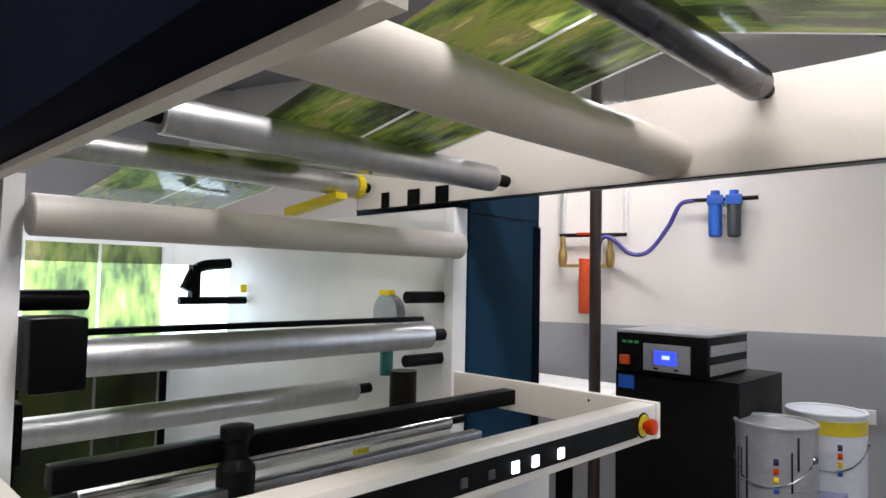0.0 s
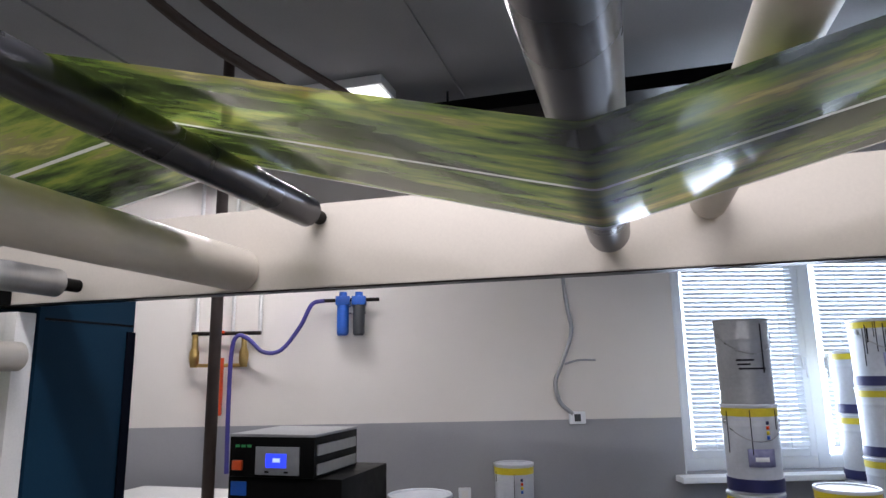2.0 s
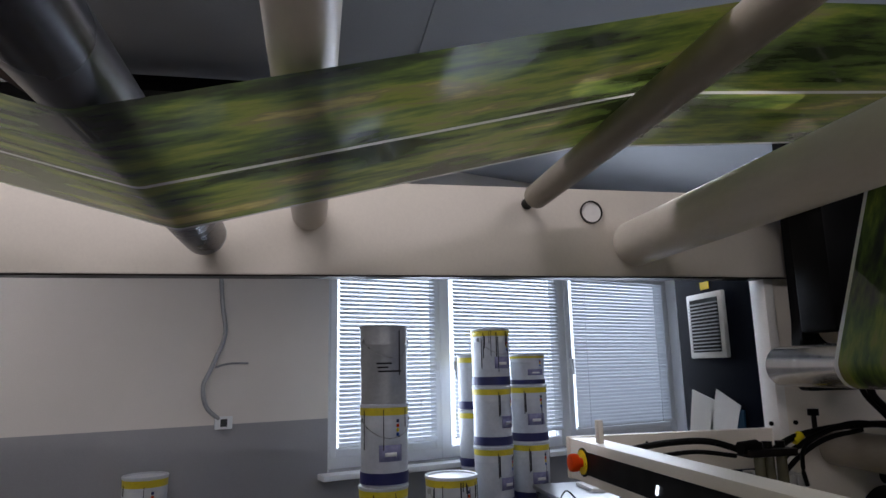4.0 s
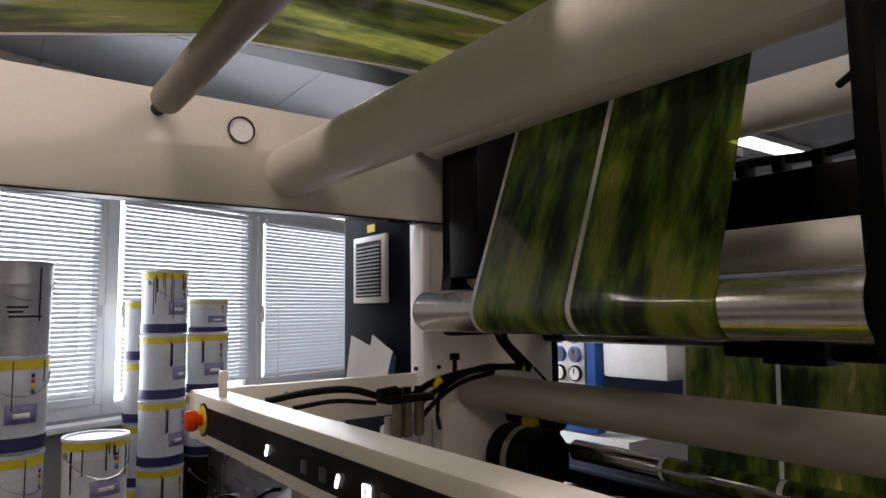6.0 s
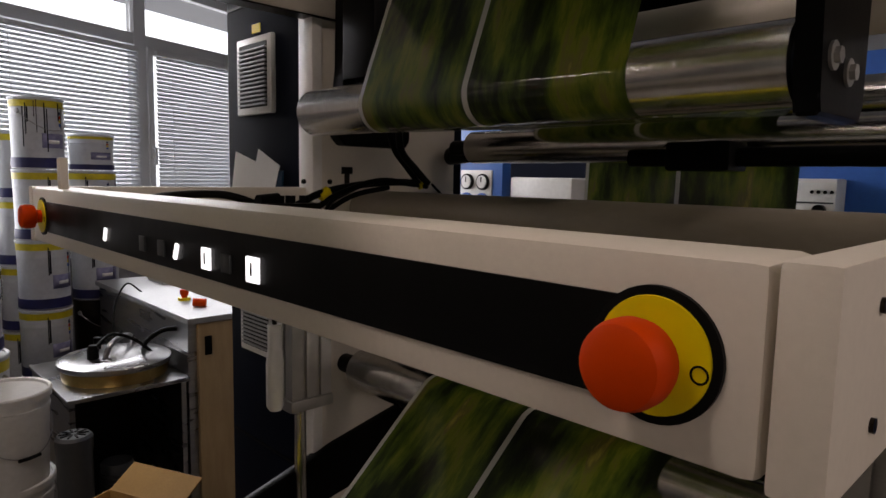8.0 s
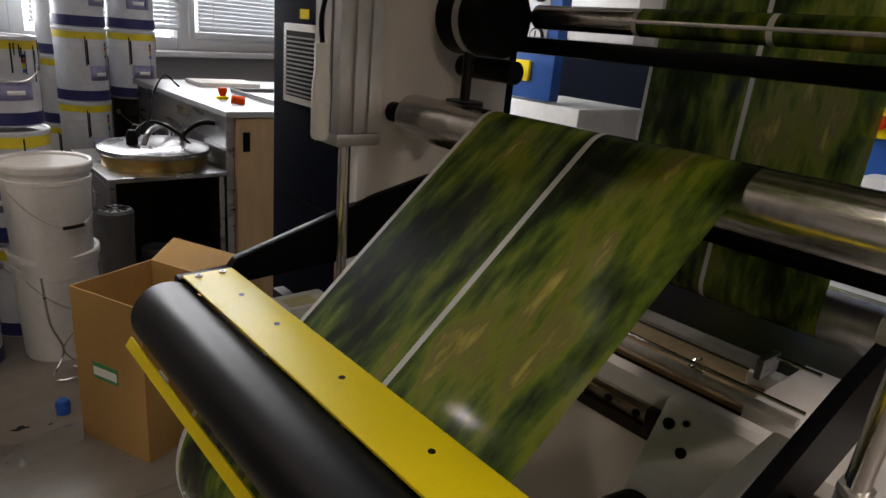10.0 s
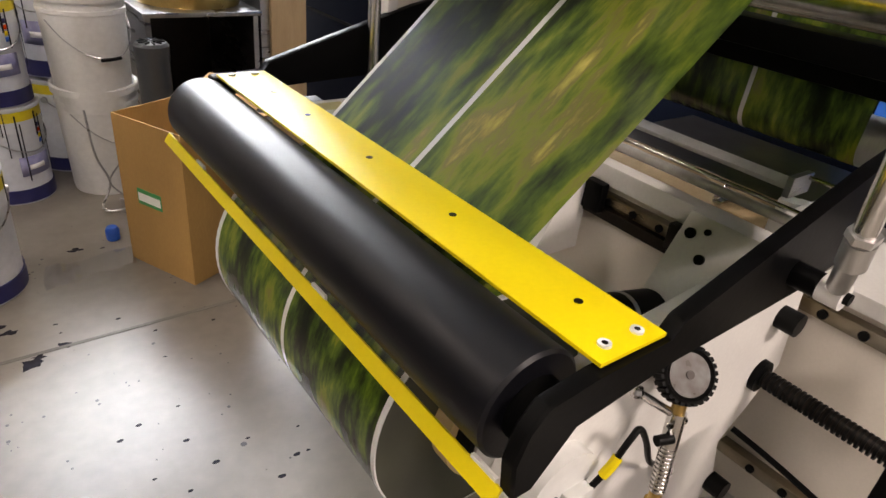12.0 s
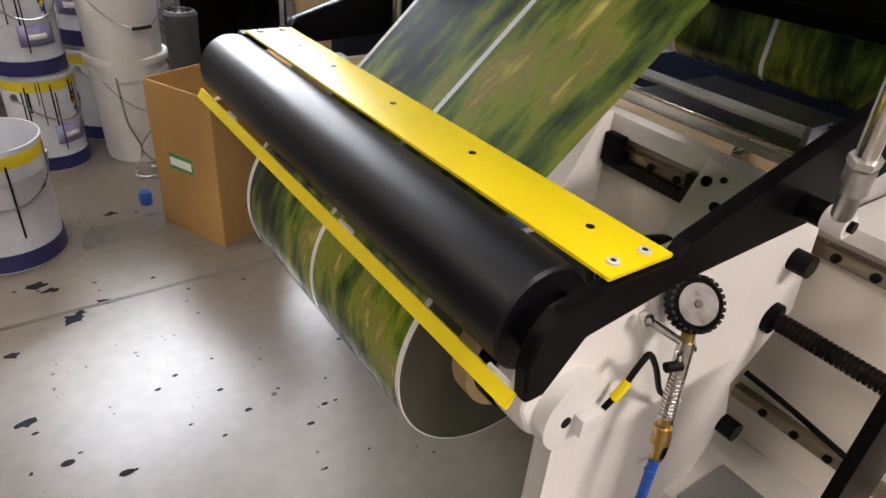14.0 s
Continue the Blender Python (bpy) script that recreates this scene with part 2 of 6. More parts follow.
def film_material(name, along, across, see, lines, tint=0.6):
    """Printed laminate: streaked green print with white lines under a glossy skin. UV: x along the run, y across it, in metres."""
    m = bpy.data.materials.new(name)
    m.use_nodes = True
    n, l = m.node_tree.nodes, m.node_tree.links
    p = n["Principled BSDF"]
    uv = n.new("ShaderNodeUVMap")
    uv.uv_map = "UVMap"

    def noise(sx, sy, detail, rough, shift=0.0):
        mp, t = n.new("ShaderNodeMapping"), n.new("ShaderNodeTexNoise")
        mp.inputs["Scale"].default_value, mp.inputs["Location"].default_value = (sx, sy, 1), (shift, shift * 0.7, 0)
        t.inputs["Scale"].default_value, t.inputs["Detail"].default_value, t.inputs["Roughness"].default_value = 1.0, detail, rough
        l.new(uv.outputs[0], mp.inputs["Vector"]), l.new(mp.outputs[0], t.inputs["Vector"])
        return t.outputs["Fac"]

    def math_node(op, a, b):
        k = n.new("ShaderNodeMath")
        k.operation = op
        for sock, v in ((k.inputs[0], a), (k.inputs[1], b)):
            if isinstance(v, float):
                sock.default_value = v
            else:
                l.new(v, sock)
        return k.outputs[0]

    streak, broad = noise(along, across, 5, 0.62), noise(along * 0.42, across * 0.28, 3, 0.5, 4.0)
    fac = math_node("ADD", math_node("MULTIPLY", streak, 0.45), math_node("MULTIPLY", broad, 0.55))
    r = n.new("ShaderNodeValToRGB")
    e = r.color_ramp.elements
    e[0].position, e[0].color = 0.38, (0.004, 0.006, 0.002, 1)
    e[1].position, e[1].color = 0.67, (0.68, 0.56, 0.12, 1)
    for pos, c in ((0.44, (0.014, 0.025, 0.004, 1)), (0.48, (0.045, 0.085, 0.008, 1)), (0.52, (0.1, 0.16, 0.012, 1)), (0.56, (0.21, 0.25, 0.02, 1)), (0.595, (0.2, 0.18, 0.045, 1)), (0.635, (0.46, 0.4, 0.07, 1))):
        e.new(pos).color = c
    l.new(fac, r.inputs["Fac"])
    sep = n.new("ShaderNodeSeparateXYZ")
    l.new(uv.outputs[0], sep.inputs[0])
    col = r.outputs["Color"]
    for centre, width in lines:
        cmp_ = n.new("ShaderNodeMath")
        cmp_.operation = "COMPARE"
        cmp_.inputs[1].default_value, cmp_.inputs[2].default_value = centre, width
        l.new(sep.outputs["Y"], cmp_.inputs[0])
        mix = n.new("ShaderNodeMix")
        mix.data_type = "RGBA"
        mix.inputs[7].default_value = (0.8, 0.8, 0.74, 1)
        l.new(cmp_.outputs[0], mix.inputs["Factor"]), l.new(col, mix.inputs[6])
        col = mix.outputs[2]
    l.new(col, p.inputs["Base Color"])
    p.inputs["Roughness"].default_value, p.inputs["Specular IOR Level"].default_value = 0.5, 0.1
    wav = noise(26, 5, 2, 0.4, 9.0)
    bp = n.new("ShaderNodeBump")
    bp.inputs["Strength"].default_value, bp.inputs["Distance"].default_value = 0.1, 0.003
    l.new(wav, bp.inputs["Height"])
    body = p.outputs[0]
    if see:
        clear, lit, m1, m2 = n.new("ShaderNodeBsdfTransparent"), n.new("ShaderNodeBsdfTranslucent"), n.new("ShaderNodeMixShader"), n.new("ShaderNodeMixShader")
        m2.inputs[0].default_value = 0.18
        gam = n.new("ShaderNodeGamma")
        gam.inputs["Gamma"].default_value = tint
        l.new(col, gam.inputs["Color"]), l.new(gam.outputs[0], clear.inputs["Color"]), l.new(gam.outputs[0], lit.inputs["Color"])
        l.new(body, m2.inputs[1]), l.new(lit.outputs[0], m2.inputs[2])
        l.new(m2.outputs[0], m1.inputs[1]), l.new(clear.outputs[0], m1.inputs[2])
        m1.inputs[0].default_value = see
        body = m1.outputs[0]
    # glossy skin, stronger at a flat angle
    lw, skin, m4 = n.new("ShaderNodeLayerWeight"), n.new("ShaderNodeBsdfGlossy"), n.new("ShaderNodeMixShader")
    lw.inputs["Blend"].default_value = 0.5
    skin.inputs["Roughness"].default_value = 0.085
    gloss = math_node("ADD", math_node("MULTIPLY", math_node("POWER", lw.outputs["Facing"], 3.8), 0.62), 0.035)
    l.new(bp.outputs[0], skin.inputs["Normal"])
    l.new(gloss, m4.inputs[0]), l.new(body, m4.inputs[1]), l.new(skin.outputs[0], m4.inputs[2])
    l.new(m4.outputs[0], n["Material Output"].inputs["Surface"])
    return m


FILM_W = 0.424
M["film"] = film_material("printed_green_film", 8.0, 30, 0.14, ((0.004, 0.004), (0.21, 0.0045)))
# clearer copy of the film; its paleness stands for strong back light
M["filmlit"] = film_material("backlit_film_copy", 8.0, 24, 0.7, ((0.004, 0.004), (0.21, 0.0045)), 0.42)
M["filmroll"] = film_material("wound_green_film", 12, 36, 0.0, ((0.004, 0.004), (0.236, 0.0045)))

# ---- builders ----
WORLD = {}


def box(bm, x0, x1, y0, y1, z0, z1, bevel=0.0, m=None):
    vs = [bm.verts.new((x, y, z)) for x in (x0, x1) for y in (y0, y1) for z in (z0, z1)]
    fs = [bm.faces.new([vs[i] for i in f]) for f in ((0, 1, 3, 2), (4, 6, 7, 5), (0, 4, 5, 1), (2, 3, 7, 6), (0, 2, 6, 4), (1, 5, 7, 3))]
    if bevel:
        es = list({e for f in fs for e in f.edges})
        got = bmesh.ops.bevel(bm, geom=es, offset=bevel, segments=2, affect="EDGES", profile=0.6)
        vs = list({v for f in got["faces"] for v in f.verts} | {v for v in vs if v.is_valid})
    if m is not None:
        bmesh.ops.transform(bm, matrix=m, verts=vs)
    return bm


def cyl(bm, p0, p1, r0, r1=None, seg=32):
    r1 = r0 if r1 is None else r1
    p0, p1 = Vector(p0), Vector(p1)
    q = (p1 - p0).to_track_quat("Z", "Y").to_matrix()
    rings = []
    for p, r in ((p0, r0), (p1, r1)):
        rings.append([bm.verts.new(p + q @ Vector((r * math.cos(2 * math.pi * k / seg), r * math.sin(2 * math.pi * k / seg), 0))) for k in range(seg)])
    for k in range(seg):
        bm.faces.new((rings[0][k], rings[0][(k + 1) % seg], rings[1][(k + 1) % seg], rings[1][k]))
    bm.faces.new(rings[0][::-1]), bm.faces.new(rings[1])
    return bm


def lathe(bm, profile, seg=32, m=None, close=False):
    """Turns (radius, z) pairs round the z axis."""
    rings = []
    for r, z in profile:
        if r < 1e-6:
            rings.append([bm.verts.new((0, 0, z))])
        else:
            rings.append([bm.verts.new((r * math.cos(2 * math.pi * k / seg), r * math.sin(2 * math.pi * k / seg), z)) for k in range(seg)])
    for a, b in zip(rings, rings[1:]):
        for k in range(seg):
            j = (k + 1) % seg
            q = [a[k % len(a)], a[j % len(a)], b[j % len(b)], b[k % len(b)]]
            q = [v for i, v in enumerate(q) if v not in q[:i]]
            if len(q) > 2:
                bm.faces.new(q)
    if m is not None:
        bmesh.ops.transform(bm, matrix=m, verts=[v for r in rings for v in r])
    return bm


def smooth_path(pts, steps=6):
    p = [Vector(v) for v in pts]
    if len(p) < 3:
        return p
    p = [2 * p[0] - p[1]] + p + [2 * p[-1] - p[-2]]
    out = []
    for a, b, c, d in zip(p, p[1:], p[2:], p[3:]):
        for k in range(steps):
            t = k / steps
            out.append(0.5 * (2 * b + (c - a) * t + (2 * a - 5 * b + 4 * c - d) * t * t + (3 * b - a - 3 * c + d) * t ** 3))
    return out + [p[-2]]


def tube(bm, pts, r, seg=10, steps=6):
    path = smooth_path(pts, steps)
    rings, up = [], Vector((0.13, 0.31, 0.94))
    for i, p in enumerate(path):
        d = (path[min(i + 1, len(path) - 1)] - path[max(i - 1, 0)]).normalized()
        side = d.cross(up).normalized()
        up2 = side.cross(d)
        rings.append([bm.verts.new(p + r * (math.cos(2 * math.pi * k / seg) * side + math.sin(2 * math.pi * k / seg) * up2)) for k in range(seg)])
    for a, b in zip(rings, rings[1:]):
        for k in range(seg):
            bm.faces.new((a[k], a[(k + 1) % seg], b[(k + 1) % seg], b[k]))
    bm.faces.new(rings[0][::-1]), bm.faces.new(rings[-1])
    return bm


def prism(bm, outline, y0, y1):
    """An outline of (x, z) pairs, thick from y0 to y1."""
    a = [bm.verts.new((x, y0, z)) for x, z in outline]
    b = [bm.verts.new((x, y1, z)) for x, z in outline]
    bm.faces.new(a), bm.faces.new(b[::-1])
    for k in range(len(a)):
        j = (k + 1) % len(a)
        bm.faces.new((a[j], a[k], b[k], b[j]))
    return bm


def finish(name, bm, material, sharp=0.6):
    bmesh.ops.recalc_face_normals(bm, faces=bm.faces)
    for f in bm.faces:
        f.smooth = True
    for e in bm.edges:
        if len(e.link_faces) == 2 and e.calc_face_angle() > sharp:
            e.smooth = False
    me = bpy.data.meshes.new(name)
    bm.to_mesh(me)
    bm.free()
    me.materials.append(material)
    return me


def thing(name, m, label, category, group="", kind=""):
    ob = new(name)
    ob.matrix_basis = m
    WORLD[ob] = m.copy()
    return tagged(ob, label, category, group, kind)


def part(name, bm, material, parent, label="", pivot=None, local=False):
    """Links a bmesh, built in world space unless local, as one mesh under a thing or part."""
    base = WORLD[parent]
    m = Matrix.Translation(pivot) if pivot is not None else base
    if not local:
        bmesh.ops.transform(bm, matrix=m.inverted(), verts=bm.verts)
    ob = new(name, finish(name, bm, material))
    ob.parent = parent
    ob.matrix_basis = base.inverted() @ m if pivot is not None else Matrix()
    WORLD[ob] = m.copy()
    return tagged(ob, label)


def solid(name, bm, material, label="", category="", kind="", group=""):
    """A thing that is one mesh."""
    ob = new(name, finish(name, bm, material))
    WORLD[ob] = Matrix()
    return tagged(ob, label, category, group, kind)


def B():
    return bmesh.new()


def bxm(*a, **k):
    return box(B(), *a, **k)


def cym(*a, **k):
    return cyl(B(), *a, **k)


# ---- structure ----
X0, X1, Y0 = -4.6, 7.5, -3.2
floor = solid("floor", bxm(X0, X1, Y0, 8.0, -0.1, 0), M["floor"], "worn grey coated concrete floor with ink spots", "floor", "structure")
ceiling = B()
box(ceiling, X0, X1, Y0, 8.0, CEILING, CEILING + 0.1)
for k in range(9):
    box(ceiling, X0 + 0.4 + 1.35 * k, X0 + 0.42 + 1.35 * k, Y0, 6.5, CEILING - 0.012, CEILING + 0.01)
ceiling = solid("ceiling", ceiling, M["ceil"], "pale grey panelled ceiling with dark joints", "ceiling", "structure")

# window wall, turned against the machine: opening from u 0.6 to 3.62
U0, U1, UZ0, UZ1, DADO = 0.6, 3.74, 0.98, 2.74, 1.29
wall = thing("wall_north", WALL, "cream painted wall with a grey lower band", "wall", kind="structure")


def wallbox(name, u0, u1, v0, v1, z0, z1, material, parent=wall, bevel=0.0, label=""):
    return part(name, bxm(u0, u1, v0, v1, z0, z1, bevel=bevel, m=WALL), material, parent, label)


wallbox("upper_wall", -5.2, U0, 0, 0.25, DADO, CEILING, M["wall"])
wallbox("upper_wall", U0, U1, 0, 0.25, UZ1, CEILING, M["wall"])
wallbox("upper_wall", U1, 6.0, 0, 0.25, DADO, CEILING, M["wall"])
wallbox("lower_wall", -5.2, U0, -0.002, 0.25, 0, DADO, M["dado"])
wallbox("lower_wall", U0, U1, -0.002, 0.25, 0, UZ0, M["dado"])
wallbox("lower_wall", U1, 6.0, -0.002, 0.25, 0, DADO, M["dado"])
# added closing walls; their grey is chosen to bounce less fill light
for nm, bb in (("wall_west", (X0 - 0.2, X0, Y0, 8, 0, CEILING)), ("wall_east", (X1, X1 + 0.2, Y0, 8, 0, CEILING)), ("wall_south", (X0, X1, Y0 - 0.2, Y0, 0, CEILING))):
    solid(nm, bxm(*bb), M["dado"], "plain grey wall added to close the room", "wall", "structure")

# window: frame, panes, sill, blinds
window = thing("window_1", WALL, "white three-part window with lowered blinds", "window", kind="structure")
V = 0.1
EDGES = [U0, 1.48, 2.52, U1]
for z0, z1 in ((UZ0, UZ0 + 0.07), (2.285, 2.36), (UZ1 - 0.06, UZ1)):
    wallbox("frame_rail", U0, U1, V, V + 0.07, z0, z1, M["pvc"], window, 0.004)
for u, w in ((U0 + 0.03, 0.06), (1.48, 0.075), (2.52, 0.09), (U1 - 0.03, 0.06)):
    wallbox("frame_post", u - w / 2, u + w / 2, V - 0.004, V + 0.074, UZ0, UZ1, M["pvc"], window, 0.004)
for u0, u1, z0, z1 in ((U0, U0 + 0.006, UZ0, UZ1), (U1 - 0.006, U1, UZ0, UZ1), (U0 + 0.006, U1 - 0.006, UZ1 - 0.006, UZ1)):
    wallbox("reveal_lining", u0, u1, -0.004, V - 0.005, z0, z1, M["pvc"], window)
wallbox("window_sill", U0 - 0.06, U1 + 0.06, -0.11, V, UZ0 - 0.035, UZ0 - 0.002, M["pvc"], window, 0.005)
for k in range(3):
    a, b = EDGES[k] + 0.045, EDGES[k + 1] - 0.045
    for z0, z1 in ((UZ0 + 0.06, 2.295), (2.35, UZ1 - 0.05)):
        g = wallbox("pane", a, b, V + 0.034, V + 0.04, z0, z1, M["glass"], window)
        g.visible_shadow = False
    if k != 1:
        for s0, s1, z0, z1 in ((a, a + 0.045, 1.05, 2.285), (b - 0.045, b, 1.05, 2.285), (a + 0.045, b - 0.045, 1.05, 1.095), (a + 0.045, b - 0.045, 2.24, 2.285)):
            wallbox("sash", s0, s1, V - 0.016, V + 0.06, z0, z1, M["pvc"], window, 0.004)
    hu = a + 0.022 if k else b - 0.022
    hd = bxm(hu - 0.012, hu + 0.012, V - 0.035, V - 0.016, 1.55, 1.62, bevel=0.004)
    box(hd, hu - 0.008, hu + 0.008, V - 0.055, V - 0.04, 1.5, 1.62, 0.003)
    bmesh.ops.transform(hd, matrix=WALL, verts=hd.verts)
    part("window_handle", hd, M["pvc"], window)
TILT = (46, 48, 58)
for k in range(3):
    a, b = EDGES[k] + (0.095 if k != 1 else 0.05), EDGES[k + 1] - (0.095 if k != 1 else 0.05)
    blind = thing("window_blind", WALL, "white horizontal slat blind let down before the window", "blind", "window blinds")
    wallbox("head_rail", a, b, V - 0.05, V - 0.02, 2.235, 2.265, M["pvc"], blind, 0.003)
    wallbox("bottom_rail", a, b, V - 0.045, V - 0.025, 1.1, 1.112, M["pvc"], blind, 0.002)
    first = None
    for i in range(42):
        z = 1.122 + i * 0.0268
        if first is None:
            sl = B()
            prof = [(-0.0145, 0.0), (-0.007, 0.002), (0.0, 0.0027), (0.007, 0.002), (0.0145, 0.0)]
            top = [[sl.verts.new((u, y, h)) for y, h in prof] for u in (a, b)]
            bot = [[sl.verts.new((u, y, h - 0.0006)) for y, h in prof] for u in (a, b)]
            for j in range(4):
                sl.faces.new((top[0][j], top[1][j], top[1][j + 1], top[0][j + 1]))
                sl.faces.new((bot[0][j], bot[0][j + 1], bot[1][j + 1], bot[1][j]))
            first = finish("slat", sl, M["slat"])
        ob = new("slat", first)
        ob.parent = blind
        ob.matrix_basis = pose(0, V - 0.035, z, TILT[k] + 0.9 * math.sin(i * 1.7), 0, 0)
    for u in (a + 0.12, b - 0.12):
        part("ladder_cord", cym(on_wall(u, V - 0.05, 1.1), on_wall(u, V - 0.05, 2.24), 0.0022, seg=6), M["pvc"], blind)
sky_card = bxm(U0 - 3.5, U1 + 3.5, 1.6, 1.65, -1.0, 5.0, m=WALL)
solid("backdrop", sky_card, M["outside"], "bright overcast sky beyond the window", "sky", "structure")

# ceiling tray and lamps
tray = thing("cable_tray", pose(0.3, 3.2, 2.8), "black cable tray with cables under the ceiling", "cable tray")
tb = bxm(-3.2, 6.0, 3.16, 3.36, 2.78, 2.795)
box(tb, -3.2, 6.0, 3.155, 3.165, 2.78, 2.85), box(tb, -3.2, 6.0, 3.355, 3.365, 2.78, 2.85)
part("tray_body", tb, M["black"], tray)
for j, y in enumerate((3.2, 3.25, 3.3)):
    part("cable", tube(B(), [(-3.2 + 0.9 * i, y + 0.012 * math.sin(i * 2.1 + j), 2.805 + 0.004 * (i % 2)) for i in range(11)], 0.011, 8, 3), M["plastic"], tray)
for x in (-2.4, -0.2, 2.0, 4.2):
    part("hanger", cym((x, 3.26, 2.79), (x, 3.26, CEILING), 0.006, seg=8), M["black"], tray)
beamd = thing("ceiling_pipe", pose(-0.6, 2.2, 2.4), "dark brown pipe bracket hung from the ceiling", "pipe")
part("pipe", tube(B(), [(-1.0, 1.8, CEILING), (-0.75, 2.2, 2.72), (-0.3, 2.75, 2.5), (0.05, 3.1, 2.42)], 0.022, 10), M["rust"], beamd)
part("pipe", tube(B(), [(-0.85, 1.75, CEILING), (-0.6, 2.2, 2.74), (-0.15, 2.75, 2.52), (0.2, 3.1, 2.44)], 0.016, 10), M["rust"], beamd)


def ceiling_lamp(x, y, power):
    lamp = thing("ceiling_light", pose(x, y, CEILING), "white fluorescent ceiling light with a lit diffuser, one of the seen and added lamps", "ceiling light", "ceiling lights")
    part("housing", bxm(x - 0.62, x + 0.62, y - 0.1, y + 0.1, CEILING - 0.05, CEILING - 0.001, bevel=0.006), M["pvc"], lamp)
    part("diffuser", bxm(x - 0.6, x + 0.6, y - 0.085, y + 0.085, CEILING - 0.066, CEILING - 0.0505, bevel=0.006), M["tube"], lamp, "lit white diffuser")
    if power:
        area("lamp_light", (x, y, CEILING - 0.09), (x, y, 0), 1.15, 0.16, power, TUBE)


for lx, ly, lp in LAMPS:
    ceiling_lamp(lx, ly, lp)

# ---- bridge over the walkway ----
PY0, PY1 = 0.53, 1.525
bridge = thing("web_bridge", pose(0.4, 1.0, 1.7), "cream steel bridge carrying guide rollers over the walkway", "machine bridge")
fp = B()
box(fp, -1.22, 1.74, PY1, PY1 + 0.03, 1.736, 1.915, 0.003)
far_panel = part("side_panel", fp, M["cream"], bridge)
part("edge_strip", bxm(-1.22, 1.74, PY1 - 0.003, PY1 + 0.033, 1.733, 1.7355), M["darksteel"], bridge)
# white disc paints in the window light seen through the hole
hole = cym((1.312, PY1 - 0.003, 1.866), (1.312, PY1 - 0.001, 1.866), 0.021, seg=28)
part("round_port", hole, M["white"], bridge, "white disc for the bright round hole in the panel")
rim = lathe(B(), [(0.021, 0), (0.0235, 0.002), (0.0235, 0.005), (0.021, 0.005)], 28, pose(1.312, PY1 - 0.001, 1.866, 90))
part("port_rim", rim, M["darksteel"], bridge)
NY = 0.375
npn = bxm(-1.3, 0.28, NY - 0.03, NY, 1.598, 1.86, bevel=0.003)
part("side_panel", npn, M["navy"], bridge, "dark navy side panel")
part("bottom_flange", bxm(-1.3, 0.28, NY - 0.005, NY + 0.004, 1.592, 1.597), M["cream"], bridge)
for x, w in ((-1.08, 0.035), (-0.955, 0.05), (-0.84, 0.05)):
    part("panel_slot", bxm(x - w / 2, x + w / 2, PY1 - 0.004, PY1 - 0.0015, 1.732 + 0.004, 1.782), M["black"], bridge)


def roller(x, z, r, material, y0=PY0 + 0.02, y1=1.5, cap=True, parent=None, capr=None, label=""):
    """A roller along y with a stepped shaft, its pivot on its axis."""
    yc = (y0 + y1) / 2
    bm = B()
    prof = [(0, y0), (r - 0.003, y0), (r, y0 + 0.003), (r, y1 - 0.003), (r - 0.003, y1), (0, y1)]
    lathe(bm, [(a, b - yc) for a, b in prof], 48, pose(x, yc, z, -90))
    ob = part("guide_roller", bm, material, parent, label, pivot=(x, yc, z))
    if cap:
        for a, b in ((y1, y1 + 0.055), (y0 - 0.035, y0)):
            part("shaft_end", cym((x, a, z), (x, b, z), capr or r * 0.48, seg=20), M["plastic"], ob, "black shaft end")
    return ob


SPIN = []
for x, z, r, mm, cap in ((-0.185, 1.782, 0.046, "beigeroll", False), (0.0, 1.883, 0.031, "darkalu", True), (0.584, 1.796, 0.036, "darkalu", True),
                         (0.757, 1.85, 0.032, "beigeroll", False), (1.178, 1.88, 0.024, "greyroll", True), (1.4, 1.803, 0.046, "beigeroll", False),
                         (1.675, 1.895, 0.042, "beigeroll", True)):
    y1 = 1.522 if not cap else 1.468
    SPIN.append((roller(x, z, r, M[mm], 0.41, y1, cap=cap, parent=bridge), r, 1))

# ---- film ----
FY0, FY1 = 0.838, 1.262


def arc(x, z, r, a0, a1, n=10):
    return [(x + r * math.cos(radians(a0 + (a1 - a0) * k / n)), z + r * math.sin(radians(a0 + (a1 - a0) * k / n))) for k in range(n + 1)]


def web(name, path, material, parent, label="", shift=(0.0, 0.0)):
    """A band of film along (x, z) points; shift slides its edges in y over its length."""
    bm = B()
    uv = bm.loops.layers.uv.new("UVMap")
    run, d = [0.0], 0.0
    for a, b in zip(path, path[1:]):
        d += math.dist(a, b)
        run.append(d)
    rows, cuts = [], 10
    for (x, z), s in zip(path, run):
        dy = shift[0] + (shift[1] - shift[0]) * s / d
        rows.append([bm.verts.new((x, FY1 + dy + (FY0 - FY1) * k / cuts, z)) for k in range(cuts + 1)])
    for i in range(len(rows) - 1):
        for k in range(cuts):
            f = bm.faces.new((rows[i][k], rows[i + 1][k], rows[i + 1][k + 1], rows[i][k + 1]))
            for lp, (ii, kk) in zip(f.loops, ((i, k), (i + 1, k), (i + 1, k + 1), (i, k + 1))):
                lp[uv].uv = (run[ii], FILM_W * kk / cuts)
    return part(name, bm, material, parent, label)


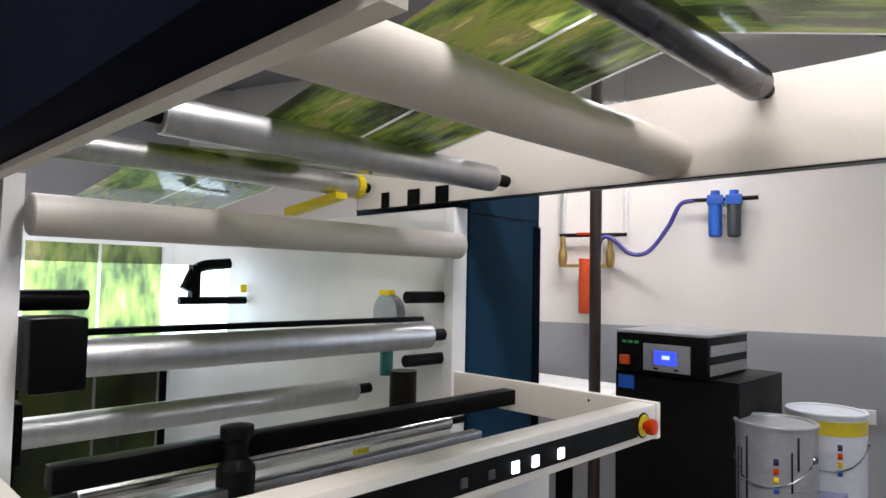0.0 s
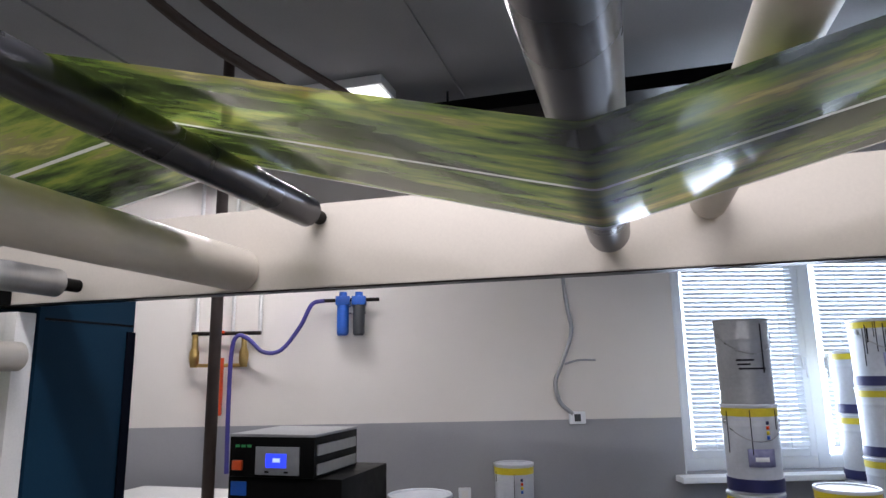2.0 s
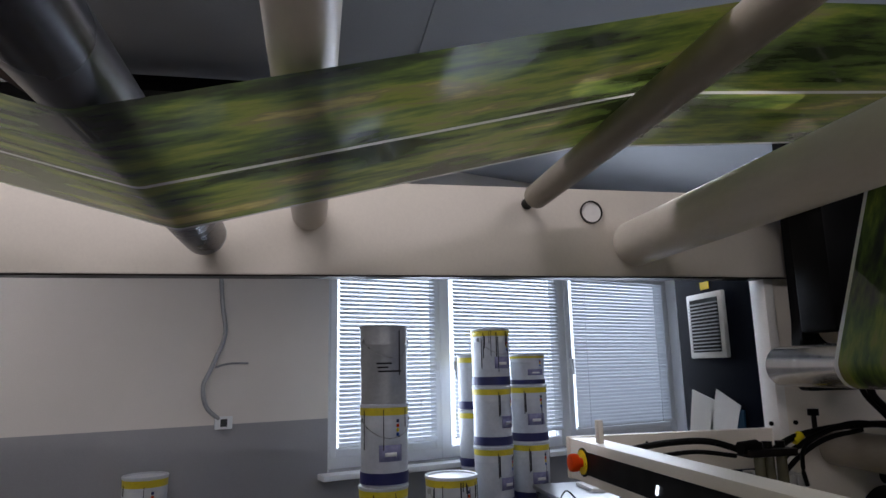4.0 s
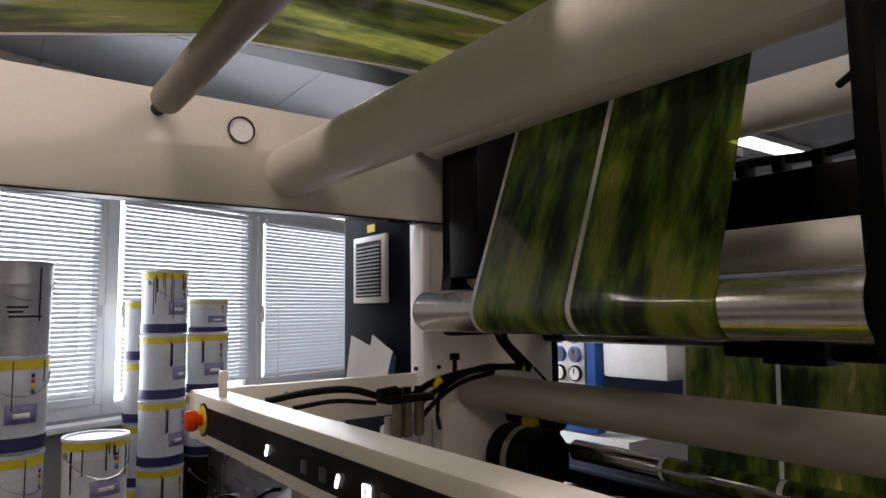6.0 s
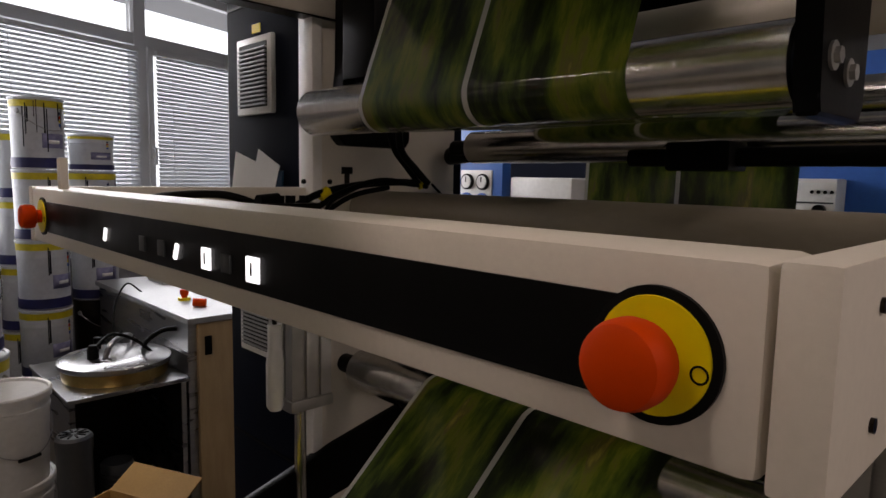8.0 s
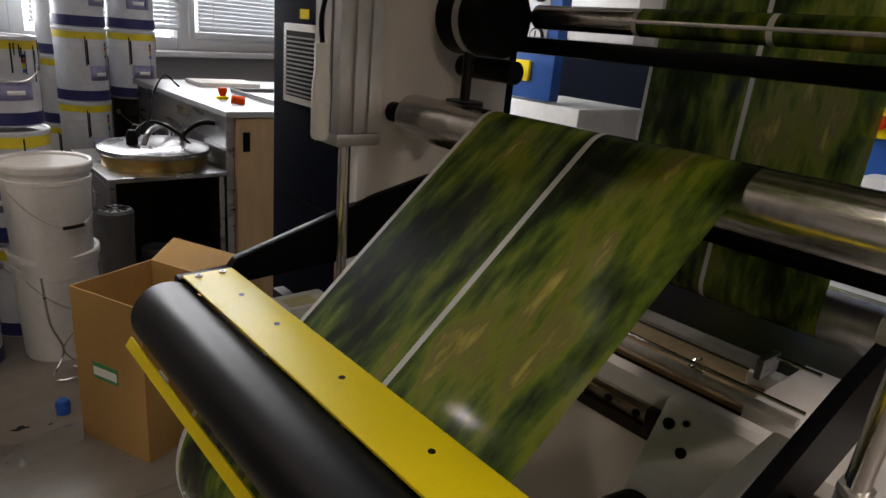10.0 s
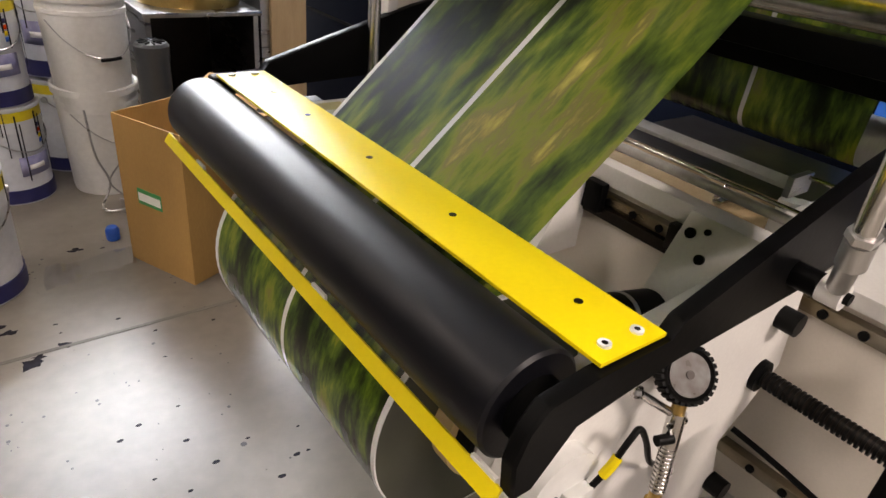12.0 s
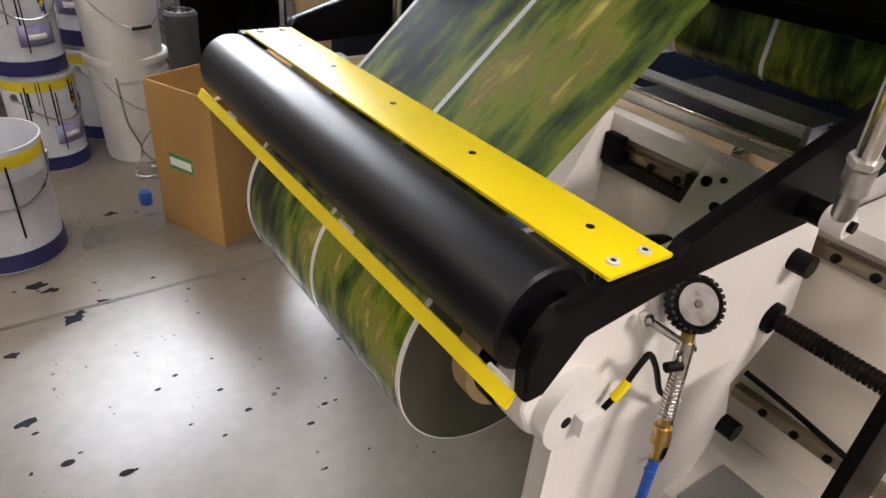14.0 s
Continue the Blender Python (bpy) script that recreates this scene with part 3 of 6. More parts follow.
film = thing("printed_film", pose(0.5, 1.07, 1.8), "glossy green printed film with white lines running over rollers", "film web")
line = lambda a, b, n=8: [(a[0] + (b[0] - a[0]) * k / n, a[1] + (b[1] - a[1]) * k / n) for k in range(1, n)]
run1 = arc(-0.6, 1.768, 0.032, 180, 108) + line((-0.61, 1.798), (-0.01, 1.914)) + arc(0.0, 1.883, 0.0315, 105, 72) + line((0.01, 1.913), (0.575, 1.76))
run1 += arc(0.584, 1.796, 0.0365, 255, 284) + line((0.593, 1.7605), (1.172, 1.904)) + arc(1.178, 1.88, 0.0245, 104, 86) + line((1.18, 1.905), (1.668, 1.9375), 6)
run1 += arc(1.675, 1.895, 0.0425, 94, -14) + line((1.716, 1.885), (1.599, 1.565), 8) + arc(1.635, 1.553, 0.0375, 167, 272, 14)
run1 += line((1.637, 1.515), (2.0, 1.545), 5) + arc(2.012, 1.514, 0.0325, 98, 76, 3) + line((2.02, 1.546), (2.19, 1.615), 3) + arc(2.2, 1.585, 0.036, 110, 0)
web("film_band", run1, M["film"], film)
run3 = [(2.236, 1.58)] + line((2.236, 1.58), (2.2105, 0.83), 10) + arc(2.255, 0.822, 0.0445, 180, 268, 8) + line((2.26, 0.7775), (2.9, 0.72), 4)
web("film_band", run3, M["film"], film, shift=(0.04, 0.05))
run4 = arc(1.95, 1.272, 0.0206, -172, 172, 24)
web("film_band", run4, M["film"], film, "film wrapped round a small roller", shift=(-0.1, -0.1))
FR = (1.765, 1.085, 0.0385)
run2 = arc(FR[0], FR[1], FR[2] + 0.0005, -100, 140, 14) + line((1.735, 1.111), (1.405, 0.765), 9) + arc(1.335, 0.785, 0.0525, 335, 300, 4)
web("film_band", run2, M["film"], film, shift=(-0.006, 0.058))
runL = arc(-0.6, 1.768, 0.0315, 200, 262, 5) + line((-0.605, 1.737), (-1.14, 1.829), 5) + arc(-1.15, 1.8, 0.0335, 92, 170) + line((-1.183, 1.79), (-1.78, 1.73), 5) + [(-1.8, 1.728)]
web("film_band", runL, M["film"], film)
runM = [(-1.9, 1.62)] + line((-1.9, 1.62), (-1.9, 0.76), 9) + [(-1.9, 0.76)]
web("film_band", runM, M["filmlit"], film, "green film lit brightly from behind", shift=(-0.06, -0.06))

# ---- control beams ----


def emergency_stop(parent, p, s, r=0.025):
    """On a face x = p[0]; s is the way that the face looks along x."""
    x, y, z = p
    rot = pose(x, y, z, 0, 90 * s, 0)
    ring = part("emergency_stop", lathe(B(), [(0, 0), (r, 0), (r, 0.002), (r - 0.0035, 0.0026), (0, 0.0026)], 40, rot), M["plastic"], parent, "black ring of the emergency stop")
    part("yellow_plate", lathe(B(), [(0, 0.002), (r - 0.0033, 0.002), (r - 0.0036, 0.0036), (0, 0.0036)], 40, rot), M["yellow"], ring, "round yellow backing plate")
    part("red_button", lathe(B(), [(0, 0.003), (0.0085, 0.003), (0.0085, 0.009), (0.0145, 0.0115), (0.0158, 0.016), (0.0158, 0.022), (0.0145, 0.0262), (0.0115, 0.0278), (0, 0.0282)], 40, rot), M["red"], ring, "red mushroom button")
    part("printed_mark", lathe(B(), [(0.0026, 0.0036), (0.0034, 0.0038), (0.0026, 0.004)], 20, pose(x, y - 0.0178, z - 0.003, 0, 90 * s, 0)), M["plastic"], ring)


def control_beam(x, s, y0, y1, z0, z1, depth, lit, estops, arm, label):
    """Box-section beam along y whose face at x looks along s."""
    t = thing("control_beam", pose(x, (y0 + y1) / 2, z0), label, "control beam", "control beams of the machine")
    xs = sorted((x, x - s * depth))
    part("beam_body", bxm(xs[0], xs[1], y0 + 0.02, y1 - 0.02, z0, z1, bevel=0.006), M["cream"], t)
    for a, b in ((y0, y0 + 0.0185), (y1 - 0.0185, y1)):
        xa = sorted((x, x - s * arm))
        pl = part("side_arm", bxm(xa[0], xa[1], a, b, z0 - 0.002, z1 + 0.001, bevel=0.003), M["cream"], t)
        for q in (0.045, 0.16):
            for zz in (z0 + 0.016, z1 - 0.016):
                part("screw", cym((x - s * q, a - 0.0015, zz), (x - s * q, b + 0.0015, zz), 0.0028, seg=12), M["darksteel"], pl)
    zc, hz = (z0 + z1) / 2, 0.0197
    sx = sorted((x + s * 0.0015, x - s * 0.001))
    strip = part("black_strip", bxm(sx[0], sx[1], y0 + 0.052, y1 - 0.1, zc - hz, zc + hz), M["plastic"], t, "black control strip")
    for y, w, h, on in lit:
        bx = sorted((x + s * 0.0014, x + s * 0.004))
        lean = pose(0, y, zc - 0.004, 24 if w < 0.01 else 0)
        part("push_button", bxm(bx[0], bx[1], -w / 2, w / 2, -h / 2, h / 2, bevel=0.0012, m=lean), M["led" if on else "dim"], strip, "lit white push button" if on else "")
        if on and w > 0.012:
            part("button_mark", bxm(bx[1] if s > 0 else bx[0] - 0.0003, bx[1] + 0.0003 if s > 0 else bx[0], y - 0.0012, y + 0.0012, zc - 0.008, zc + 0.001), M["dim"], strip)
    for y in estops:
        emergency_stop(t, (x, y, zc), s)
    return t


right_beam = control_beam(1.25, -1, 0.554, 1.57, 1.354, 1.428, 0.05,
                          ((0.905, 0.017, 0.018, True), (0.979, 0.014, 0.017, True), (1.037, 0.005, 0.014, True), (1.069, 0.014, 0.014, False), (1.114, 0.014, 0.014, False), (1.222, 0.005, 0.014, True), (0.945, 0.014, 0.014, False)),
                          (0.611, 1.487), 0.62, "cream steel control beam with black strip and emergency stops")
left_beam = control_beam(-0.22, 1, 0.44, 1.555, 1.205, 1.276, 0.05,
                         ((1.189, 0.017, 0.018, True), (1.118, 0.017, 0.018, True), (1.067, 0.017, 0.018, True), (1.01, 0.014, 0.014, False), (0.95, 0.014, 0.014, False)),
                         (1.477,), 0.58, "cream steel control beam beside the coating rollers")
stay = thing("guard_prop", pose(1.262, 1.44, 1.43), "small cream upright tab on the control beam", "bracket")
part("tab", bxm(1.258, 1.268, 1.432, 1.447, 1.428, 1.468, bevel=0.002), M["cream"], stay)

# ---- rewinding unit ----
unit = thing("rewinding_unit", pose(2.2, 1.07, 0), "cream and black film rewinding machine with steel rollers", "machine")
ff = B()
prism(ff, [(1.71, 0.0), (2.055, 0.0), (2.055, 1.95), (1.71, 1.95)], 1.53, 1.56)
part("side_frame", ff, M["cream"], unit)
# unseen near plate, added to keep the front lamps off the inside
part("side_frame", bxm(2.15, 3.2, 0.5, 0.53, 0.85, 1.95, bevel=0.003), M["cream"], unit)
part("frame_edge", bxm(1.69, 1.712, 1.528, 1.575, 0.0, 1.74, bevel=0.003), M["white"], unit)
part("top_beam", bxm(2.62, 2.74, 0.53, 1.56, 1.5, 1.6, bevel=0.004), M["cream"], unit)
# head with its big steel roller
HEAD = [(1.545, 1.52), (1.56, 1.505), (1.7, 1.505), (1.71, 1.52), (1.71, 2.05), (1.56, 2.05), (1.56, 1.64), (1.55, 1.6)]
for dx, y0, y1 in ((0.0, 0.666, 0.686), (0.15, 1.452, 1.482)):
    hb = prism(B(), [(max(x, 1.594 - 0.002 * k) + dx if not dx else x + dx, z) for k, (x, z) in enumerate(HEAD)], y0, y1)
    bmesh.ops.bevel(hb, geom=list(hb.edges), offset=0.003, segments=1, affect="EDGES")
    br = part("head_bracket", hb, M["black"], unit, "black head bracket")
    for x, z in ((1.612, 1.552), (1.655, 1.544), (1.64, 1.72)):
        part("bolt", cym((x + dx, y0 - 0.007, z), (x + dx, y0, z), 0.007, seg=6), M["alu"], br)
        part("washer", cym((x + dx, y0 - 0.0025, z), (x + dx, y0, z), 0.0115, seg=20), M["alu"], br)
part("head_block", bxm(1.7, 1.82, 1.36, 1.45, 1.615, 1.99, bevel=0.006), M["black"], unit)
part("cross_bar", bxm(1.82, 1.92, 0.69, 1.5, 1.652, 1.735, bevel=0.012), M["black"], unit)
for k in range(14):
    y = 0.66 + 0.052 * k
    part("cable_clip", bxm(1.83, 1.86, y, y + 0.016, 1.735, 1.757, bevel=0.003), M["plastic"], unit)
part("cable", tube(B(), [(1.845, 0.66 + 0.088 * k, 1.752 + 0.006 * (k % 2)) for k in range(10)], 0.007, 8), M["plastic"], unit)
part("cable", tube(B(), [(1.7, 0.64, 1.63), (1.675, 0.62, 1.655), (1.69, 0.625, 1.69), (1.72, 0.64, 1.7)], 0.004, 8), M["plastic"], unit)
part("cable", tube(B(), [(1.9, 0.66, 1.79), (1.92, 0.7, 1.87), (1.95, 0.78, 1.9), (1.98, 0.85, 1.88)], 0.006, 8), M["plastic"], unit)
chr_roll = roller(1.635, 1.553, 0.037, M["chrome"], 0.692, 1.432, False, unit, 0.018, "wide polished steel roller")
SPIN.append((chr_roll, 0.037, -1))
for x, z, r, mm, y0, y1, sgn in ((1.77, 1.625, 0.03, "beigeroll", 0.6, 1.5, 1), (2.012, 1.514, 0.032, "chrome", 0.62, 1.43, 1), (1.8, 1.39, 0.035, "greyroll", 0.58, 1.52, 0),
                                 (1.95, 1.272, 0.02, "chrome", 0.6, 1.37, -1), (FR[0], FR[1], FR[2], "chrome", 0.6, 1.475, 1), (2.255, 0.822, 0.044, "alu", 0.72, 1.45, -1),
                                 (2.05, 1.9, 0.045, "beigeroll", 0.58, 1.5, 0), (2.2, 1.585, 0.035, "chrome", 0.72, 1.5, 1)):
    ob = roller(x, z, r, M[mm], y0, y1, True, unit)
    if sgn:
        SPIN.append((ob, r, sgn))
part("black_bar", cym((1.93, 0.62, 1.487), (1.93, 1.02, 1.487), 0.013, seg=16), M["black"], unit)
part("bar_clamp", bxm(1.9, 1.96, 0.86, 0.95, 1.468, 1.508, bevel=0.004), M["black"], unit)
part("shaft_end", cym((2.03, 1.46, 1.503), (2.05, 1.56, 1.497), 0.019, seg=20), M["plastic"], unit)
part("roller_guard", bxm(1.925, 1.965, 0.62, 1.5, 1.21, 1.238, bevel=0.006), M["black"], unit)
# plate added to shade the film below; fits the black band there
part("shelf_plate", bxm(1.966, 2.19, 0.62, 1.5, 1.214, 1.226, bevel=0.003), M["black"], unit, "black plate behind the roller guard")
part("drive_drum", cym((1.86, 1.36, 1.26), (1.86, 1.47, 1.26), 0.062, seg=32), M["black"], unit)
part("drive_drum_ring", cym((1.86, 1.41, 1.26), (1.86, 1.425, 1.26), 0.0635, seg=32), M["alu"], unit)
part("shaft_knob", cym((1.9, 1.36, 1.335), (1.9, 1.5, 1.335), 0.02, seg=20), M["plastic"], unit)
part("shaft_knob", cym((1.9, 1.36, 1.175), (1.9, 1.5, 1.175), 0.02, seg=20), M["plastic"], unit)
part("yellow_tag", bxm(1.86, 1.93, 1.4, 1.43, 1.322, 1.338, bevel=0.002), M["yellow"], unit)
part("threaded_stud", cym((1.84, 1.42, 1.06), (1.84, 1.42, 1.22), 0.009, seg=16), M["darksteel"], unit)
part("stud_nut", cym((1.84, 1.42, 1.09), (1.84, 1.42, 1.12), 0.034, seg=24), M["darksteel"], unit)
M["bowl"] = mat("smoky_plastic_bowl", (0.2, 0.19, 0.12), (0.12, 0.11, 0.07), 0.12, scale=12, fine=60, spec=0.6)
for k, (pts, r) in enumerate((
        ([(1.36, 1.52, 1.405), (1.42, 1.49, 1.417), (1.49, 1.47, 1.419), (1.55, 1.46, 1.402)], 0.0062),
        ([(1.4, 1.5, 1.392), (1.47, 1.48, 1.4), (1.54, 1.46, 1.392)], 0.0042),
        ([(1.6, 1.44, 1.4), (1.66, 1.45, 1.422), (1.74, 1.44, 1.437), (1.82, 1.42, 1.442), (1.86, 1.4, 1.436)], 0.0065),
        ([(1.62, 1.45, 1.38), (1.655, 1.45, 1.4), (1.7, 1.44, 1.425), (1.77, 1.43, 1.444), (1.84, 1.41, 1.438)], 0.0055),
        ([(1.64, 1.46, 1.36), (1.67, 1.45, 1.39), (1.72, 1.44, 1.418), (1.79, 1.43, 1.432)], 0.0048),
        ([(1.65, 1.42, 1.34), (1.645, 1.42, 1.37), (1.67, 1.44, 1.405), (1.73, 1.45, 1.43)], 0.004),
        ([(1.86, 1.4, 1.44), (1.83, 1.4, 1.465), (1.785, 1.39, 1.5), (1.77, 1.38, 1.56)], 0.0068),
        ([(1.85, 1.41, 1.436), (1.815, 1.41, 1.47), (1.775, 1.4, 1.505), (1.755, 1.39, 1.56)], 0.0052),
        ([(1.86, 1.39, 1.44), (1.875, 1.37, 1.41), (1.87, 1.37, 1.38)], 0.0025))):
    part("cable", tube(B(), pts, r, 10), M["plastic"], unit)
for p0, p1 in (((1.655, 1.45, 1.415), (1.672, 1.45, 1.426)), ((1.845, 1.41, 1.436), (1.857, 1.405, 1.441))):
    part("yellow_tape", cym(p0, p1, 0.0085, seg=14), M["yellow"], unit)
vb = part("valve_body", bxm(1.54, 1.64, 1.42, 1.46, 1.392, 1.406, bevel=0.003), M["darksteel"], unit)
part("solenoid", cym((1.535, 1.44, 1.407), (1.57, 1.44, 1.41), 0.0125, seg=20), M["plastic"], vb)
for x in (1.572, 1.592, 1.618):
    part("filter_bowl", lathe(B(), [(0, 1.33), (0.007, 1.33), (0.0095, 1.335), (0.0095, 1.392), (0, 1.392)], 18, pose(x, 1.44, 0)), M["bowl"], vb, "smoky plastic filter bowl")
    part("bowl_cap", cym((x, 1.44, 1.406), (x, 1.44, 1.418), 0.0085, seg=16), M["plastic"], vb)
part("bleed_valve", cym((1.747, 1.5, 1.425), (1.747, 1.5, 1.455), 0.005, seg=12), M["darksteel"], unit)
part("bleed_knob", cym((1.747, 1.5, 1.455), (1.747, 1.5, 1.468), 0.0105, seg=16), M["plastic"], unit)
for x in (1.672, 1.728):
    part("frame_hole", cym((x, 1.5265, 1.44), (x, 1.5305, 1.44), 0.0045, seg=12), M["plastic"], unit)


def lift_column(x, y, z0, z1, rod=0.33, skin="alu"):
    t = thing("lift_column", pose(x, y, z0), "grooved aluminium lift column with a steel rod", "lift column", "lift columns")
    w, g, d = 0.04, 0.008, 0.006
    o = []
    for cx, cy in ((1, 0), (0, 1), (-1, 0), (0, -1)):
        for s in (-1, -0.4, 0.4, 1):
            for a, q in ((s * w * 0.9 - g / 2, 0), (s * w * 0.9 - g / 2, d), (s * w * 0.9 + g / 2, d), (s * w * 0.9 + g / 2, 0)) if abs(s) < 1 else ((s * w, 0),):
                rr = w - q
                o.append((cx * rr - cy * a, cy * rr + cx * a))
    bm = B()
    lo = [bm.verts.new((x + a, y + b, z0)) for a, b in o]
    hi = [bm.verts.new((x + a, y + b, z1)) for a, b in o]
    bm.faces.new(lo[::-1]), bm.faces.new(hi)
    for k in range(len(o)):
        j = (k + 1) % len(o)
        bm.faces.new((lo[k], lo[j], hi[j], hi[k]))
    part("profile", bm, M[skin], t)
    part("foot", bxm(x - 0.044, x + 0.044, y - 0.044, y + 0.044, z0 - 0.022, z0, bevel=0.006), M[skin], t)
    part("rod", cym((x, y, z0 - 0.02 - rod), (x, y, z0 - 0.02), 0.011, seg=16), M["chrome"], t)
    return t


lift_column(1.645, 1.5, 1.06, 1.352)
lift_column(1.6, 0.615, 1.07, 1.352, 0.05, "shadecolumn")
fm = thing("actuator_motor", pose(1.57, 1.49, 1.05), "pale grey actuator motor beside the lift column", "motor")
part("motor_body", lathe(B(), [(0, 1.05), (0.01, 1.05), (0.015, 1.058), (0.015, 1.13), (0.012, 1.16), (0.012, 1.2), (0, 1.2)], 24, pose(1.578, 1.47, 0)), M["plaswhite"], fm)
part("motor_cable", tube(B(), [(1.578, 1.47, 1.2), (1.57, 1.46, 1.24), (1.585, 1.46, 1.3)], 0.004, 8), M["plastic"], fm)

# swing arm with the rubber roller and its yellow guards
arm = thing("lay_on_roller_arm", pose(1.55, 1.1, 0.8), "black swing arm with rubber roller and yellow guards", "roller arm")
ARM = [(1.29, 0.742), (1.285, 0.78), (1.294, 0.808), (1.31, 0.826), (1.36, 0.8305), (1.447, 0.8315), (1.455, 0.849), (1.732, 0.932), (2.15, 1.03), (2.15, 0.93), (1.9, 0.86), (1.669, 0.815), (1.458, 0.806), (1.345, 0.792), (1.31, 0.742)]
FARM = [(1.36, 0.8315)] + ARM[5:12] + [(1.458, 0.806), (1.36, 0.797)]
for outline, y0, y1 in ((ARM, 0.698, 0.714), (FARM, 1.515, 1.535)):
    ab = prism(B(), outline, y0, y1)
    bmesh.ops.bevel(ab, geom=list(ab.edges), offset=0.0025, segments=1, affect="EDGES")
    part("arm_plate", ab, M["black"], arm)
part("cross_tube", bxm(2.08, 2.14, 0.714, 1.515, 0.95, 0.995, bevel=0.005), M["black"], arm)
lay = roller(1.335, 0.785, 0.052, M["rubber"], 0.735, 1.5, False, arm, None, "black rubber lay-on roller")
SPIN.append((lay, 0.052, 1))
part("bearing_hub", cym((1.335, 0.714, 0.785), (1.335, 0.735, 0.785), 0.03, seg=32), M["black"], arm)
part("bearing_hub", cym((1.335, 1.5, 0.785), (1.335, 1.525, 0.785), 0.03, seg=32), M["black"], arm)
gp = bxm(1.366, 1.446, 0.7045, 1.512, 0.8325, 0.837, bevel=0.0015)
plate = part("yellow_guard_plate", gp, M["yellow"], arm, "yellow sheet metal guard")
for x, y in ((1.386, 0.7195), (1.424, 0.7185), (1.386, 1.497), (1.424, 1.498)):
    part("bolt", cym((x, y, 0.8365), (x, y, 0.8395), 0.0058, seg=20), M["plaswhite"], plate, "bright zinc bolt")
    part("bolt_socket", cym((x, y, 0.8394), (x, y, 0.8398), 0.0028, seg=6), M["darksteel"], plate)
for y in (0.772, 0.95, 1.118, 1.285, 1.4):
    part("screw", cym((1.413, y, 0.8368), (1.413, y, 0.8376), 0.0042, seg=16), M["darksteel"], plate)
low = B()
prism(low, [(1.287, 0.7475), (1.2785, 0.734), (1.2812, 0.7323), (1.29, 0.7458)], 0.708, 1.52)
part("yellow_guard_plate", low, M["yellow"], arm, "narrow yellow lower guard")
for y in (0.715, 0.99, 1.36):
    part("felt_tab", bxm(1.2875, 1.291, y, y + 0.03, 0.745, 0.751), M["white"], arm)
rod = part("cylinder", cym((1.586, 0.645, 0.905), (1.535, 0.632, 1.065), 0.0095, seg=24), M["chrome"], arm, "chrome air cylinder")
part("cylinder_head", cym((1.59, 0.646, 0.893), (1.582, 0.644, 0.918), 0.0125, seg=20), M["alu"], rod)
part("cylinder_nut", cym((1.581, 0.644, 0.92), (1.579, 0.643, 0.927), 0.0135, seg=6), M["alu"], rod)
part("rod_neck", cym((1.62, 0.656, 0.857), (1.588, 0.646, 0.9), 0.0098, seg=18), M["alu"], rod)
part("rod_eye", cym((1.633, 0.65, 0.843), (1.633, 0.672, 0.843), 0.0135, seg=28), M["white"], rod)
part("pivot_pin", cym((1.633, 0.645, 0.843), (1.633, 0.7, 0.843), 0.006, seg=14), M["plastic"], rod)
part("pivot_boss", cym((1.633, 0.672, 0.843), (1.633, 0.7, 0.843), 0.013, seg=20), M["black"], arm)

# wound roll of film
RX, RZ, RR = 1.442, 0.612, 0.151
roll = thing("film_roll", pose(RX, 1.11, RZ), "roll of wound green printed film with white lines", "film roll")
rb = B()
uv = rb.loops.layers.uv.new("UVMap")
ry0, ry1, seg, cuts = 0.885, 1.345, 64, 8
rings = [[rb.verts.new((RX + RR * math.cos(2 * math.pi * k / seg), ry1 + (ry0 - ry1) * j / cuts, RZ + RR * math.sin(2 * math.pi * k / seg))) for k in range(seg)] for j in range(cuts + 1)]
for j in range(cuts):
    for k in range(seg):
        q = (k + 1) % seg
        f = rb.faces.new((rings[j][k], rings[j][q], rings[j + 1][q], rings[j + 1][k]))
        for lp, (jj, kk) in zip(f.loops, ((j, k), (j, k + 1), (j + 1, k + 1), (j + 1, k))):
            lp[uv].uv = (2 * math.pi * RR * kk / seg, 0.462 * jj / cuts)
wound = part("film_winding", rb, M["filmroll"], roll, pivot=(RX, 1.115, RZ))
M["rollend"] = mat("film_roll_end", (0.035, 0.037, 0.02), (0.025, 0.027, 0.014), 0.4, scale=9, fine=220, dirt=0.2)
for a, b in ((ry0, ry0 + 0.004), (ry1 - 0.004, ry1)):
    part("roll_end", lathe(B(), [(0.07, a), (RR - 0.0003, a), (RR - 0.0003, b), (0.07, b)], 64, pose(RX, 0, RZ, -90)), M["rollend"], wound)
    part("white_edge", lathe(B(), [(RR - 0.001, a - 0.0015), (RR + 0.0008, a - 0.0015), (RR + 0.0008, b + 0.0015), (RR - 0.001, b + 0.0015)], 64, pose(RX, 0, RZ, -90)), M["plaswhite"], wound)
part("core_tube", lathe(B(), [(0.066, 0.858), (0.078, 0.858), (0.078, 1.372), (0.066, 1.372)], 40, pose(RX, 0, RZ, -90)), M["core"], wound)
part("chuck", cym((RX, 0.836, RZ), (RX, 0.866, RZ), 0.0655, seg=40), M["plastic"], wound)
part("chuck_ring", lathe(B(), [(0.045, 0.83), (0.058, 0.83), (0.058, 0.837), (0.045, 0.837)], 40, pose(RX, 0, RZ, -90)), M["alu"], wound)
SPIN.append((wound, RR, -1))

